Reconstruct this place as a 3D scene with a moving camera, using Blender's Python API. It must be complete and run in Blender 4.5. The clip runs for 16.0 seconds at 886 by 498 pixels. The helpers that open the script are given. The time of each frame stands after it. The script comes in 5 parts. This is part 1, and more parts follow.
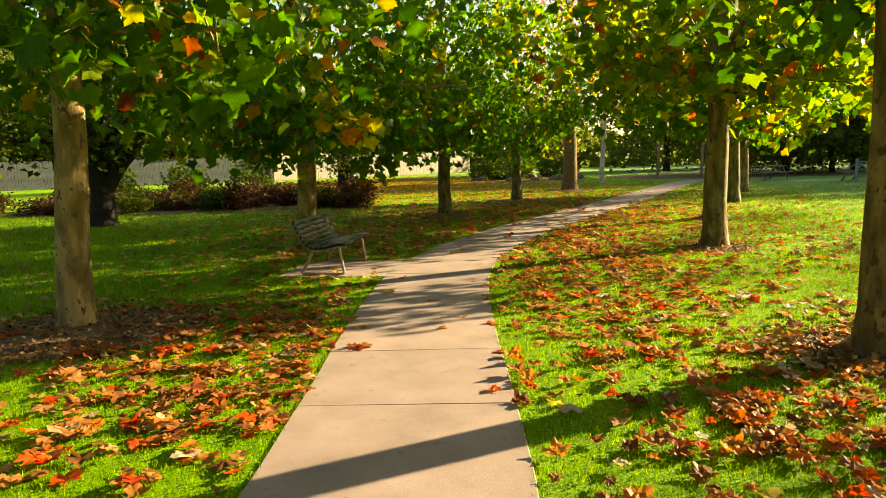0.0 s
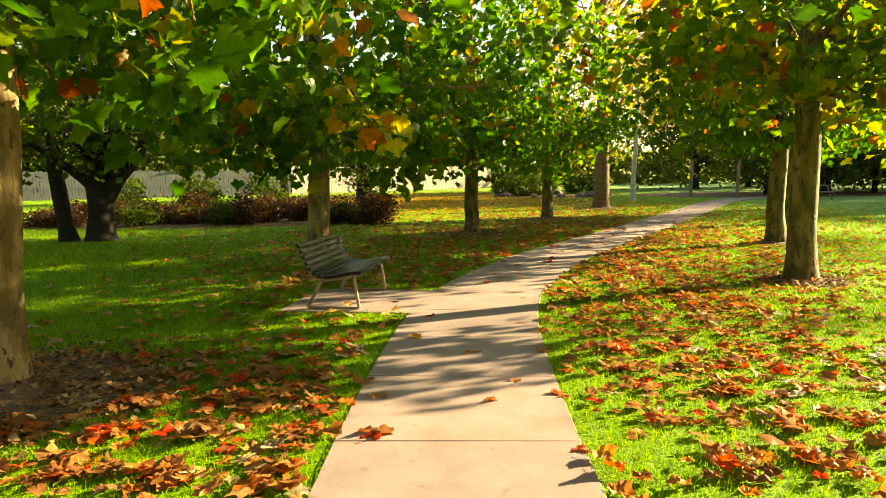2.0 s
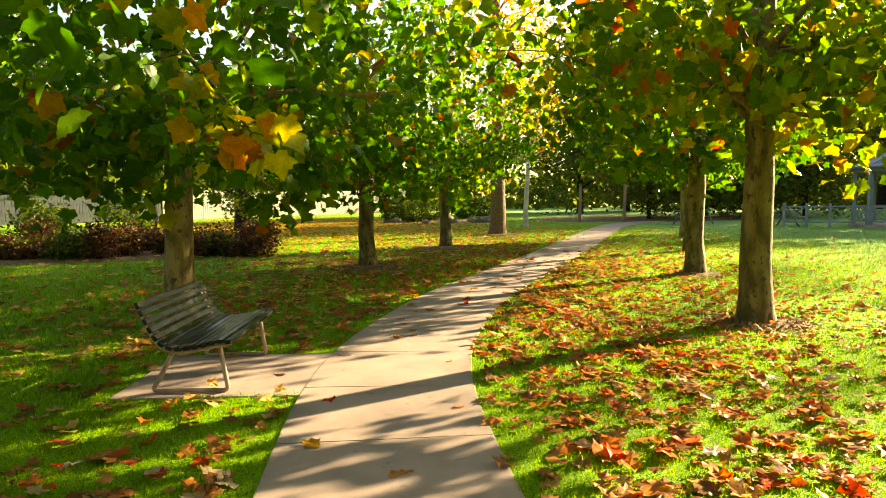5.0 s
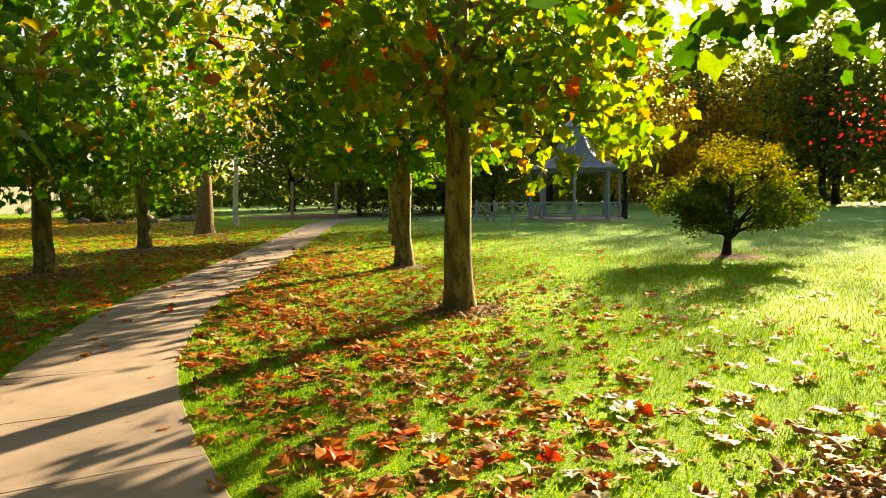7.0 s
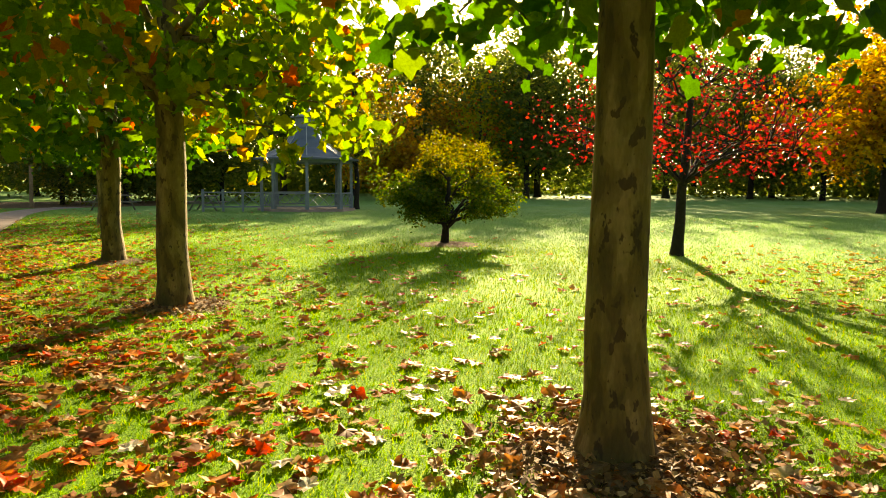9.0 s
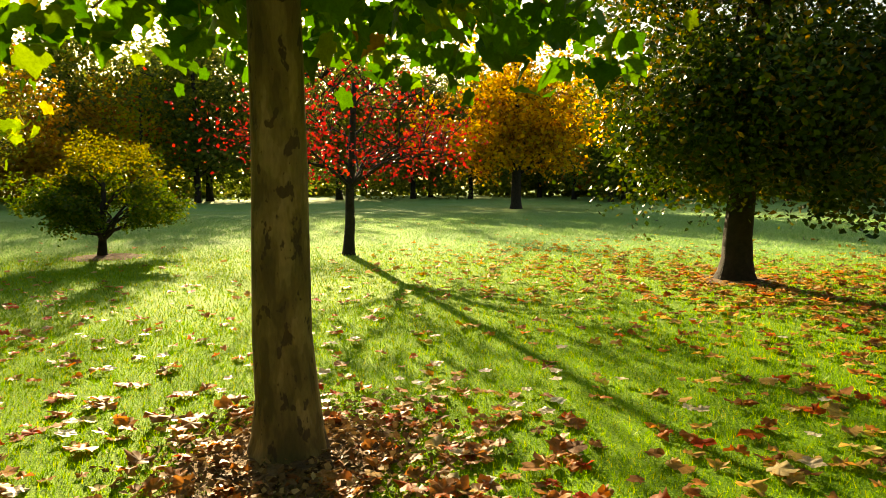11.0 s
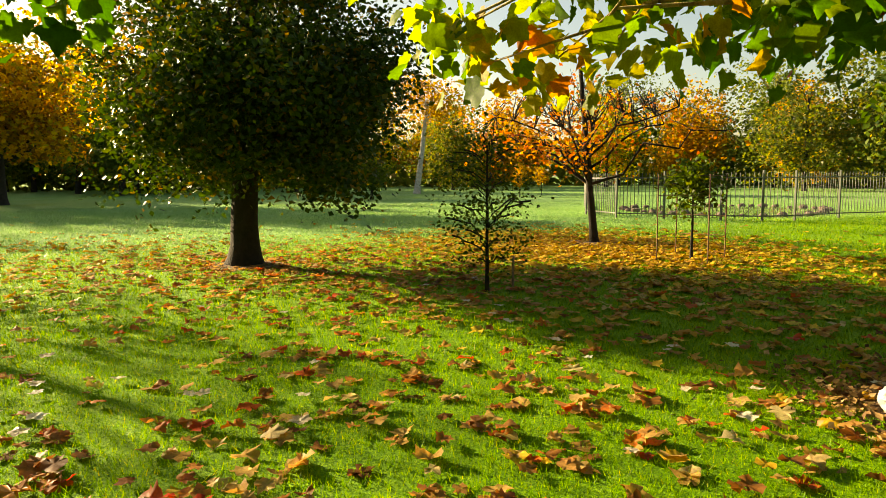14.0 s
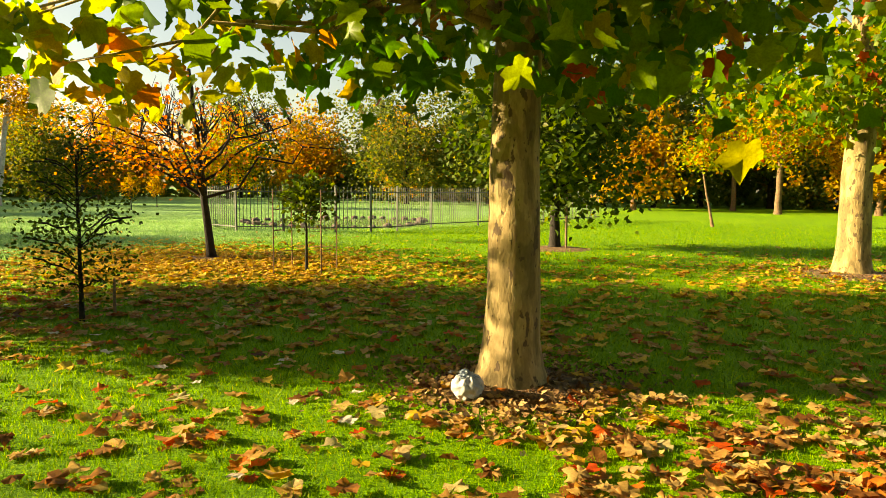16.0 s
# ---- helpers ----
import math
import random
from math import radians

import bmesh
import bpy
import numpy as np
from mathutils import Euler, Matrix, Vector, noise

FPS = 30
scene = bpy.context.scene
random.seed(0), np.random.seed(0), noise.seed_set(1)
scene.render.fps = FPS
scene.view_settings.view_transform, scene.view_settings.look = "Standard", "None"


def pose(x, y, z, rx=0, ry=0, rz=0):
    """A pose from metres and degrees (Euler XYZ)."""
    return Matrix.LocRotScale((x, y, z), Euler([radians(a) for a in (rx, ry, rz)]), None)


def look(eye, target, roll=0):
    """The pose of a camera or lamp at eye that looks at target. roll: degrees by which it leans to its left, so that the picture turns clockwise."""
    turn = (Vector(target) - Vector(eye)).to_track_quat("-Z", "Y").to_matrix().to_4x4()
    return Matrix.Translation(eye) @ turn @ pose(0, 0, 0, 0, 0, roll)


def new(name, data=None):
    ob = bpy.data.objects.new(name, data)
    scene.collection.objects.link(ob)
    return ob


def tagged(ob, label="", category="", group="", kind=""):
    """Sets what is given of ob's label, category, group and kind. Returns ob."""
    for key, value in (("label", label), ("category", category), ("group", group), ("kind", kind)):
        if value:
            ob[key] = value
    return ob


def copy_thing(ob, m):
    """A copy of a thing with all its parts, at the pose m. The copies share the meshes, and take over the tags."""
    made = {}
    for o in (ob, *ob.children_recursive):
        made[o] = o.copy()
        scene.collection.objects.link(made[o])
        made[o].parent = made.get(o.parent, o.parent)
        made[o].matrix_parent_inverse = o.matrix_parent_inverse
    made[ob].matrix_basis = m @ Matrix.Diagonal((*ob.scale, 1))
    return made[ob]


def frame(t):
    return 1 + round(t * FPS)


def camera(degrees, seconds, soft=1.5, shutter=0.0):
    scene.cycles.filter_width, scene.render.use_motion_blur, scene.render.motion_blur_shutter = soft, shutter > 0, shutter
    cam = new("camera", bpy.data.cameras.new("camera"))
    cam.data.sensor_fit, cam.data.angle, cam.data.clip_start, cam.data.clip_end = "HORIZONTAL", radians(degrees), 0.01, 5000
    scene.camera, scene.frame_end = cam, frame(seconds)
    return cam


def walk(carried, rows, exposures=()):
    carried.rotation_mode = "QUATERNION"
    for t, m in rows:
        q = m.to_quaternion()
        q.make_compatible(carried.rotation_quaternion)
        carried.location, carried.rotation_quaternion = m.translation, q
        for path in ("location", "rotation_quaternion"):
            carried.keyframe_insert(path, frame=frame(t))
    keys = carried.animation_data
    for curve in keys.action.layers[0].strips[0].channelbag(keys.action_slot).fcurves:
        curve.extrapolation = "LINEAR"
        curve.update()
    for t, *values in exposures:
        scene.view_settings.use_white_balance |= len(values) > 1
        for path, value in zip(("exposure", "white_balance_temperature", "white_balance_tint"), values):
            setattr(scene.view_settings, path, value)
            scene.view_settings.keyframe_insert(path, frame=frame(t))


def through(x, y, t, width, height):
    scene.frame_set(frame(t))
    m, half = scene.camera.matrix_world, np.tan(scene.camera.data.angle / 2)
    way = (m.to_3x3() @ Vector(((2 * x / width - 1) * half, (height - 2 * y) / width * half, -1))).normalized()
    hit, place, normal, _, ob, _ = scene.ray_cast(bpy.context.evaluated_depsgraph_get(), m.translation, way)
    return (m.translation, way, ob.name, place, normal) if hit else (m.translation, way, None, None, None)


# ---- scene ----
cam = camera(66.7, 16.0, 0.8)
PATH = [
    (0, (0.015, 0.09, 1.504), (-0.003, 2.073, 1.241), -1.4),
    (0.5, (-0.081, 0.47, 1.499), (-0.089, 2.453, 1.243), -1.6),
    (1, (-0.126, 0.907, 1.499), (-0.158, 2.891, 1.254), -0.9),
    (1.5, (-0.195, 1.32, 1.478), (-0.259, 3.306, 1.248), -1.2),
    (2, (-0.209, 1.728, 1.46), (-0.279, 3.715, 1.243), -0.7),
    (2.5, (-0.262, 2.116, 1.457), (-0.315, 4.105, 1.246), -0.8),
    (3, (-0.336, 2.519, 1.465), (-0.348, 4.511, 1.288), -1.4),
    (3.2, (-0.361, 2.669, 1.463), (-0.362, 4.663, 1.305), -1.2),
    (5.3, (-0.423, 3.646, 1.514), (-0.039, 5.603, 1.363), -0.9),
    (5.5, (-0.447, 3.675, 1.518), (0.027, 5.611, 1.359), -1.0),
    (6, (-0.479, 3.704, 1.517), (0.192, 5.581, 1.346), -0.6),
    (6.5, (-0.401, 3.757, 1.495), (0.466, 5.551, 1.322), -0.5),
    (7, (-0.354, 3.759, 1.489), (0.697, 5.452, 1.323), -0.6),
    (7.5, (-0.346, 3.719, 1.487), (0.881, 5.29, 1.322), -0.5),
    (8, (-0.31, 3.741, 1.466), (1.091, 5.157, 1.29), -0.5),
    (8.5, (-0.272, 3.733, 1.463), (1.242, 5.025, 1.27), -0.5),
    (9, (-0.247, 3.642, 1.486), (1.364, 4.81, 1.291), 0.5),
    (9.5, (-0.26, 3.553, 1.501), (1.478, 4.524, 1.313), 1.4),
    (9.7, (-0.274, 3.534, 1.519), (1.52, 4.4, 1.335), 1.5),
    (11.8, (-0.292, 3.512, 1.507), (1.698, 3.487, 1.312), -0.8),
    (12, (-0.282, 3.494, 1.5), (1.704, 3.366, 1.306), -0.6),
    (12.5, (-0.289, 3.458, 1.497), (1.662, 3.056, 1.313), -0.1),
    (13, (-0.232, 3.409, 1.432), (1.638, 2.722, 1.263), -0.5),
    (13.5, (-0.209, 3.363, 1.426), (1.574, 2.477, 1.238), -0.9),
    (14, (-0.238, 3.3, 1.435), (1.483, 2.304, 1.221), -0.4),
    (14.5, (-0.266, 3.239, 1.439), (1.407, 2.169, 1.203), -0.2),
    (15, (-0.274, 3.231, 1.456), (1.267, 1.975, 1.231), -0.5),
    (15.5, (-0.256, 3.158, 1.457), (0.998, 1.612, 1.264), -0.3),
    (16, (-0.314, 3.17, 1.475), (0.644, 1.423, 1.297), 0.5),
]
walk(cam, [(t, look(eye, target, roll)) for t, eye, target, roll in PATH], [(0, 2.32, 9300, 8), (1, 2.45, 9300, 8), (2, 2.66, 9300, 8), (3, 2.68, 9300, 8), (5.5, 2.86, 9300, 8), (6.2, 2.68, 9300, 8), (7, 2.38, 9300, 8), (8.5, 2.24, 9300, 8), (10, 2.14, 9300, 8), (12, 2.0, 9300, 8), (14, 1.97, 9300, 8), (15, 2.04, 9300, 8), (16, 2.1, 9300, 8)])

# ---- world, sun, exposure ----
SUN_AZ, SUN_EL = radians(26.0), radians(17.0)
world = bpy.data.worlds.new("sky")
scene.world = world
world.use_nodes = True
wn = world.node_tree.nodes
sky = wn.new("ShaderNodeTexSky")
sky.sky_type = "NISHITA"
sky.sun_disc = False
sky.sun_elevation = SUN_EL
sky.sun_rotation = math.pi / 2 - SUN_AZ
sky.air_density, sky.dust_density = 1.0, 1.6
wn["Background"].inputs["Strength"].default_value = 0.056
world.node_tree.links.new(sky.outputs["Color"], wn["Background"].inputs["Color"])
sun_data = bpy.data.lights.new("sun", "SUN")
sun_data.energy, sun_data.angle, sun_data.color = 5.0, radians(0.6), (1.0, 0.86, 0.62)
sun = new("sun", sun_data)
sun.matrix_world = look((math.cos(SUN_EL) * math.cos(SUN_AZ) * 60, math.cos(SUN_EL) * math.sin(SUN_AZ) * 60, math.sin(SUN_EL) * 60), (0, 0, 0))


# ---- material helpers ----
def material(name):
    m = bpy.data.materials.new(name)
    m.use_nodes = True
    nt = m.node_tree
    return m, nt, nt.nodes["Principled BSDF"]


def node(nt, kind, **values):
    n = nt.nodes.new(kind)
    for key, value in values.items():
        n.inputs[key.replace("_", " ")].default_value = value
    return n


def ramp(nt, source, stops, constant=False):
    r = nt.nodes.new("ShaderNodeValToRGB")
    e = r.color_ramp.elements
    if constant:
        r.color_ramp.interpolation = "CONSTANT"
    while len(e) < len(stops):
        e.new(0.5)
    for i, (p, c) in enumerate(stops):
        e[i].position, e[i].color = p, (*c, 1)
    nt.links.new(source, r.inputs["Fac"])
    return r.outputs["Color"]


def coords(nt, scale=(1, 1, 1)):
    t = nt.nodes.new("ShaderNodeTexCoord")
    mp = nt.nodes.new("ShaderNodeMapping")
    mp.inputs["Scale"].default_value = scale
    nt.links.new(t.outputs["Object"], mp.inputs["Vector"])
    return mp.outputs["Vector"]


def noise_tex(nt, vec, scale, detail=4.0, rough=0.6):
    n = node(nt, "ShaderNodeTexNoise", Scale=scale, Detail=detail, Roughness=rough)
    nt.links.new(vec, n.inputs["Vector"])
    return n.outputs["Fac"]


def mixed(nt, fac, a, b, blend="MIX"):
    m = nt.nodes.new("ShaderNodeMix")
    m.data_type, m.blend_type = "RGBA", blend
    for socket, value in ((m.inputs[0], fac), (m.inputs[6], a), (m.inputs[7], b)):
        if isinstance(value, bpy.types.NodeSocket):
            nt.links.new(value, socket)
        elif isinstance(value, (int, float)):
            socket.default_value = value
        else:
            socket.default_value = (*value, 1)
    return m.outputs[2]


def bump(nt, bsdf, height, strength=0.4, distance=0.02):
    b = node(nt, "ShaderNodeBump", Strength=strength, Distance=distance)
    nt.links.new(height, b.inputs["Height"])
    nt.links.new(b.outputs["Normal"], bsdf.inputs["Normal"])


def noisy(name, dark, light, scale=6.0, rough=0.8, metal=0.0, fine=60.0, depth=0.01, strength=0.4):
    """A surface that varies at two scales between two colours."""
    m, nt, b = material(name)
    v = coords(nt)
    base = ramp(nt, noise_tex(nt, v, scale), [(0.3, dark), (0.7, light)])
    grain = noise_tex(nt, v, fine, 3)
    col = mixed(nt, 0.5, base, ramp(nt, grain, [(0.25, (0.55, 0.55, 0.55)), (0.75, (1, 1, 1))]), "MULTIPLY")
    nt.links.new(col, b.inputs["Base Color"])
    b.inputs["Roughness"].default_value, b.inputs["Metallic"].default_value = rough, metal
    bump(nt, b, grain, strength, depth)
    return m


def leaf_material(name, stops, through_light=0.58, rough=0.5, glow=(1.7, 1.5, 0.35), mottle=0.35, gloss=0.2):
    """Leaves: colour by leaf, gloss on the face, and light that comes through the blade."""
    m, nt, b = material(name)
    g = nt.nodes.new("ShaderNodeNewGeometry")
    col = ramp(nt, g.outputs["Random Per Island"], stops)
    v = coords(nt)
    col = mixed(nt, 0.6, col, ramp(nt, noise_tex(nt, v, 14, 2), [(0.3, (0.5, 0.5, 0.5)), (0.7, (1.1, 1.1, 1.1))]), "MULTIPLY")
    fine = noise_tex(nt, v, 75, 3)
    col = mixed(nt, mottle, col, ramp(nt, fine, [(0.32, (0.35, 0.3, 0.25)), (0.6, (1.1, 1.1, 1.1))]), "MULTIPLY")
    nt.links.new(col, b.inputs["Base Color"])
    b.inputs["Roughness"].default_value = rough
    b.inputs["Specular IOR Level"].default_value = gloss
    tr = nt.nodes.new("ShaderNodeBsdfTranslucent")
    nt.links.new(mixed(nt, 1.0, col, glow, "MULTIPLY"), tr.inputs["Color"])
    mx = nt.nodes.new("ShaderNodeMixShader")
    mx.inputs["Fac"].default_value = through_light
    nt.links.new(b.outputs["BSDF"], mx.inputs[1])
    nt.links.new(tr.outputs["BSDF"], mx.inputs[2])
    nt.links.new(mx.outputs["Shader"], nt.nodes["Material Output"].inputs["Surface"])
    return m


# ---- materials ----
def plane_bark(name, tint):
    m, nt, b = material(name)
    v = coords(nt, (1, 1, 0.34))
    w = coords(nt, (1, 1, 0.6))
    flake = noise_tex(nt, v, 7.5, 3, 0.5)
    scar = noise_tex(nt, w, 13, 3, 0.55)
    fine = noise_tex(nt, v, 55, 5)
    col = ramp(nt, flake, [(0.0, (0.15, 0.115, 0.045)), (0.42, (0.20, 0.15, 0.06)), (0.455, (0.29, 0.215, 0.09)), (0.54, (0.33, 0.245, 0.105)), (0.565, (0.44, 0.33, 0.155)), (1.0, (0.48, 0.37, 0.18))])
    col = mixed(nt, ramp(nt, scar, [(0.60, (0, 0, 0)), (0.635, (1, 1, 1))]), col, (0.12, 0.08, 0.04))
    col = mixed(nt, 0.55, col, ramp(nt, fine, [(0.3, (0.5, 0.47, 0.42)), (0.7, (1.05, 1.0, 0.95))]), "MULTIPLY")
    flecks = ramp(nt, noise_tex(nt, w, 34, 2), [(0.68, (1, 1, 1)), (0.74, (0.3, 0.22, 0.14))])
    col = mixed(nt, 0.8, col, flecks, "MULTIPLY")
    # tint multiplied in uneven blotches; a low tint paints shade onto the bark
    tint_map = ramp(nt, noise_tex(nt, v, 3.5, 3), [(0.35, tint), (0.65, tuple(0.45 + 0.55 * k for k in tint))])
    col = mixed(nt, 1.0, col, tint_map, "MULTIPLY")
    nt.links.new(col, b.inputs["Base Color"])
    b.inputs["Roughness"].default_value = 0.85
    h = nt.nodes.new("ShaderNodeMath")
    h.operation = "ADD"
    nt.links.new(ramp(nt, flake, [(0.42, (0, 0, 0)), (0.46, (0.5, 0.5, 0.5)), (0.54, (0.5, 0.5, 0.5)), (0.57, (1, 1, 1))]), h.inputs[0])
    nt.links.new(fine, h.inputs[1])
    bump(nt, b, h.outputs[0], 0.6, 0.010)
    return m


def ground_material():
    m, nt, b = material("lawn")
    v = coords(nt)
    fine = noise_tex(nt, v, 45, 4, 0.7)
    mid = noise_tex(nt, v, 1.3, 4)
    wide = noise_tex(nt, v, 0.12, 3)
    grass = ramp(nt, fine, [(0.3, (0.035, 0.10, 0.001)), (0.5, (0.12, 0.29, 0.002)), (0.7, (0.26, 0.46, 0.004))])
    grass = mixed(nt, 0.5, grass, ramp(nt, mid, [(0.3, (0.65, 0.75, 0.6)), (0.7, (1.25, 1.1, 1.0))]), "MULTIPLY")
    grass = mixed(nt, 0.6, grass, ramp(nt, wide, [(0.3, (0.7, 0.85, 0.8)), (0.7, (1.3, 1.1, 0.8))]), "MULTIPLY")
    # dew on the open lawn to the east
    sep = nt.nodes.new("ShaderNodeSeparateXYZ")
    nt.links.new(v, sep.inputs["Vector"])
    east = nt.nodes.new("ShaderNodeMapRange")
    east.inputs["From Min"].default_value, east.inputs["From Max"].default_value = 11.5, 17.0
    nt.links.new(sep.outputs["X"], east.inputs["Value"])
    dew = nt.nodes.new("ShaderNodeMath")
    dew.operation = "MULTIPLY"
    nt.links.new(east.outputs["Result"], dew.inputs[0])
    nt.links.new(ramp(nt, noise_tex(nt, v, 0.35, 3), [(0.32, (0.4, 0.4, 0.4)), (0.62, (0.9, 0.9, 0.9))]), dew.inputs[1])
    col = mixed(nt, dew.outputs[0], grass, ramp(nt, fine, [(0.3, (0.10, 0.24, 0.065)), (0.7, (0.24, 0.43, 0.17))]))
    nt.links.new(col, b.inputs["Base Color"])
    b.inputs["Roughness"].default_value = 0.9
    b.inputs["Specular IOR Level"].default_value = 0.2
    bump(nt, b, fine, 0.9, 0.03)
    return m


def concrete_material():
    m, nt, b = material("concrete")
    v = coords(nt)
    fine = noise_tex(nt, v, 120, 3, 0.7)
    blot = noise_tex(nt, v, 2.2, 5)
    info = nt.nodes.new("ShaderNodeObjectInfo")
    col = ramp(nt, blot, [(0.3, (0.24, 0.185, 0.165)), (0.55, (0.315, 0.245, 0.22)), (0.75, (0.36, 0.285, 0.26))])
    col = mixed(nt, 0.5, col, ramp(nt, fine, [(0.3, (0.75, 0.74, 0.72)), (0.7, (1.05, 1.05, 1.05))]), "MULTIPLY")
    col = mixed(nt, 0.6, col, ramp(nt, info.outputs["Random"], [(0.0, (0.88, 0.88, 0.9)), (1.0, (1.06, 1.04, 1.0))]), "MULTIPLY")
    spots = ramp(nt, noise_tex(nt, v, 9, 2), [(0.66, (1, 1, 1)), (0.74, (0.68, 0.62, 0.55))])
    col = mixed(nt, 0.6, col, spots, "MULTIPLY")
    nt.links.new(col, b.inputs["Base Color"])
    b.inputs["Roughness"].default_value = 0.8
    bump(nt, b, fine, 0.35, 0.004)
    return m


BARK_PLANE = plane_bark("plane_bark", (0.92, 0.92, 0.85))
# same bark, olive-toned, with the backlit trunks' shade painted in
BARK_SHADED = plane_bark("shaded_plane_bark", (0.42, 0.46, 0.30))
BARK_DARK = noisy("dark_bark", (0.010, 0.008, 0.006), (0.036, 0.028, 0.021), 9, 0.95, 0, 45, 0.03, 0.8)
BARK_OAK = noisy("oak_bark", (0.010, 0.008, 0.006), (0.032, 0.026, 0.02), 12, 0.95, 0, 50, 0.03, 0.9)
BARK_BROWN = noisy("brown_bark", (0.10, 0.06, 0.03), (0.26, 0.16, 0.08), 10, 0.95, 0, 40, 0.03, 0.8)
BARK_PALE = noisy("pale_bark", (0.30, 0.27, 0.22), (0.62, 0.58, 0.50), 5, 0.8, 0, 30, 0.01)
LAWN = ground_material()
CONCRETE = concrete_material()
MULCH = noisy("mulch", (0.08, 0.045, 0.02), (0.28, 0.16, 0.07), 12, 0.95, 0, 70, 0.03, 0.9)
PLANE_STOPS = [(0.0, (0.045, 0.13, 0.004)), (0.35, (0.10, 0.22, 0.005)), (0.7, (0.19, 0.30, 0.006)), (0.88, (0.36, 0.35, 0.008)), (0.94, (0.42, 0.20, 0.012)), (1.0, (0.36, 0.05, 0.012))]
LEAF_PLANE = leaf_material("plane_leaf", PLANE_STOPS, 0.6)
LEAF_GREEN = leaf_material("green_plane_leaf", [(0.0, (0.035, 0.115, 0.004)), (0.4, (0.075, 0.20, 0.006)), (0.8, (0.14, 0.28, 0.008)), (0.92, (0.26, 0.30, 0.008)), (0.97, (0.42, 0.20, 0.012)), (1.0, (0.36, 0.05, 0.012))], 0.55, 0.42, (1.1, 1.35, 0.3))
# plane leaf darkened and less translucent: crown shade painted into its colour
LEAF_SHADE = leaf_material("shaded_plane_leaf", [(0.0, (0.03, 0.10, 0.004)), (0.45, (0.065, 0.175, 0.006)), (0.84, (0.125, 0.25, 0.008)), (0.95, (0.25, 0.29, 0.008)), (0.98, (0.40, 0.18, 0.012)), (1.0, (0.34, 0.05, 0.012))], 0.42, 0.42, (1.1, 1.35, 0.3))
LEAF_TURNING = leaf_material("turning_leaf", [(0.0, (0.16, 0.27, 0.008)), (0.45, (0.34, 0.37, 0.010)), (0.7, (0.46, 0.34, 0.012)), (0.88, (0.5, 0.19, 0.01)), (1.0, (0.45, 0.06, 0.01))])
LEAF_DARK = leaf_material("dark_leaf", [(0.0, (0.025, 0.06, 0.008)), (0.5, (0.06, 0.115, 0.012)), (0.9, (0.10, 0.16, 0.015)), (1.0, (0.16, 0.17, 0.02))], 0.45)
LEAF_OAK = leaf_material("oak_leaf", [(0.0, (0.018, 0.05, 0.006)), (0.6, (0.045, 0.10, 0.01)), (0.85, (0.09, 0.13, 0.012)), (1.0, (0.32, 0.18, 0.012))], 0.22)
LEAF_FAR = leaf_material("far_green_leaf", [(0.0, (0.055, 0.095, 0.02)), (0.5, (0.11, 0.165, 0.03)), (0.9, (0.17, 0.21, 0.04)), (1.0, (0.23, 0.21, 0.05))], 0.5, 0.6, (1.6, 1.5, 0.7), 0.35, 0.1)
LEAF_OLIVE = leaf_material("olive_leaf", [(0.0, (0.05, 0.085, 0.02)), (0.6, (0.11, 0.15, 0.03)), (0.88, (0.19, 0.20, 0.04)), (1.0, (0.32, 0.22, 0.04))], 0.55)
LEAF_RED = leaf_material("red_leaf", [(0.0, (0.18, 0.008, 0.012)), (0.65, (0.36, 0.014, 0.018)), (1.0, (0.42, 0.05, 0.02))], 0.42, 0.45, (1.4, 0.9, 0.6))
LEAF_GOLD = leaf_material("golden_leaf", [(0.0, (0.26, 0.12, 0.012)), (0.5, (0.50, 0.29, 0.018)), (0.85, (0.48, 0.36, 0.025)), (1.0, (0.18, 0.18, 0.015))], 0.62, 0.45, (1.4, 1.2, 0.6))
LEAF_YELLOW = leaf_material("yellow_leaf", [(0.0, (0.10, 0.08, 0.012)), (0.25, (0.34, 0.17, 0.012)), (0.5, (0.56, 0.34, 0.015)), (0.8, (0.62, 0.48, 0.025)), (1.0, (0.30, 0.32, 0.02))], 0.65, 0.45, (1.5, 1.25, 0.5))
LEAF_ORANGE = leaf_material("orange_leaf", [(0.0, (0.48, 0.11, 0.012)), (0.5, (0.62, 0.24, 0.015)), (1.0, (0.60, 0.38, 0.02))], 0.5, 0.45, (1.4, 1.1, 0.6))
LEAF_SHRUB_TOP = leaf_material("shrub_leaf_golden", [(0.0, (0.09, 0.12, 0.012)), (0.6, (0.24, 0.20, 0.015)), (1.0, (0.20, 0.24, 0.015))], 0.5)
LEAF_SHRUB_LOW = leaf_material("shrub_leaf_green", [(0.0, (0.03, 0.08, 0.008)), (0.7, (0.075, 0.14, 0.012)), (1.0, (0.18, 0.19, 0.015))], 0.5)
LEAF_MAROON = leaf_material("maroon_leaf", [(0.0, (0.05, 0.02, 0.014)), (0.6, (0.12, 0.04, 0.022)), (1.0, (0.10, 0.10, 0.02))], 0.3)
LITTER = leaf_material("fallen_leaf", [(0.0, (0.22, 0.085, 0.03)), (0.25, (0.42, 0.18, 0.055)), (0.5, (0.52, 0.25, 0.08)), (0.68, (0.60, 0.20, 0.03)), (0.82, (0.60, 0.045, 0.012)), (0.91, (0.58, 0.36, 0.13)), (1.0, (0.54, 0.45, 0.30))], 0.38, 0.5, (1.25, 1.0, 0.6), 0.4, 0.12)
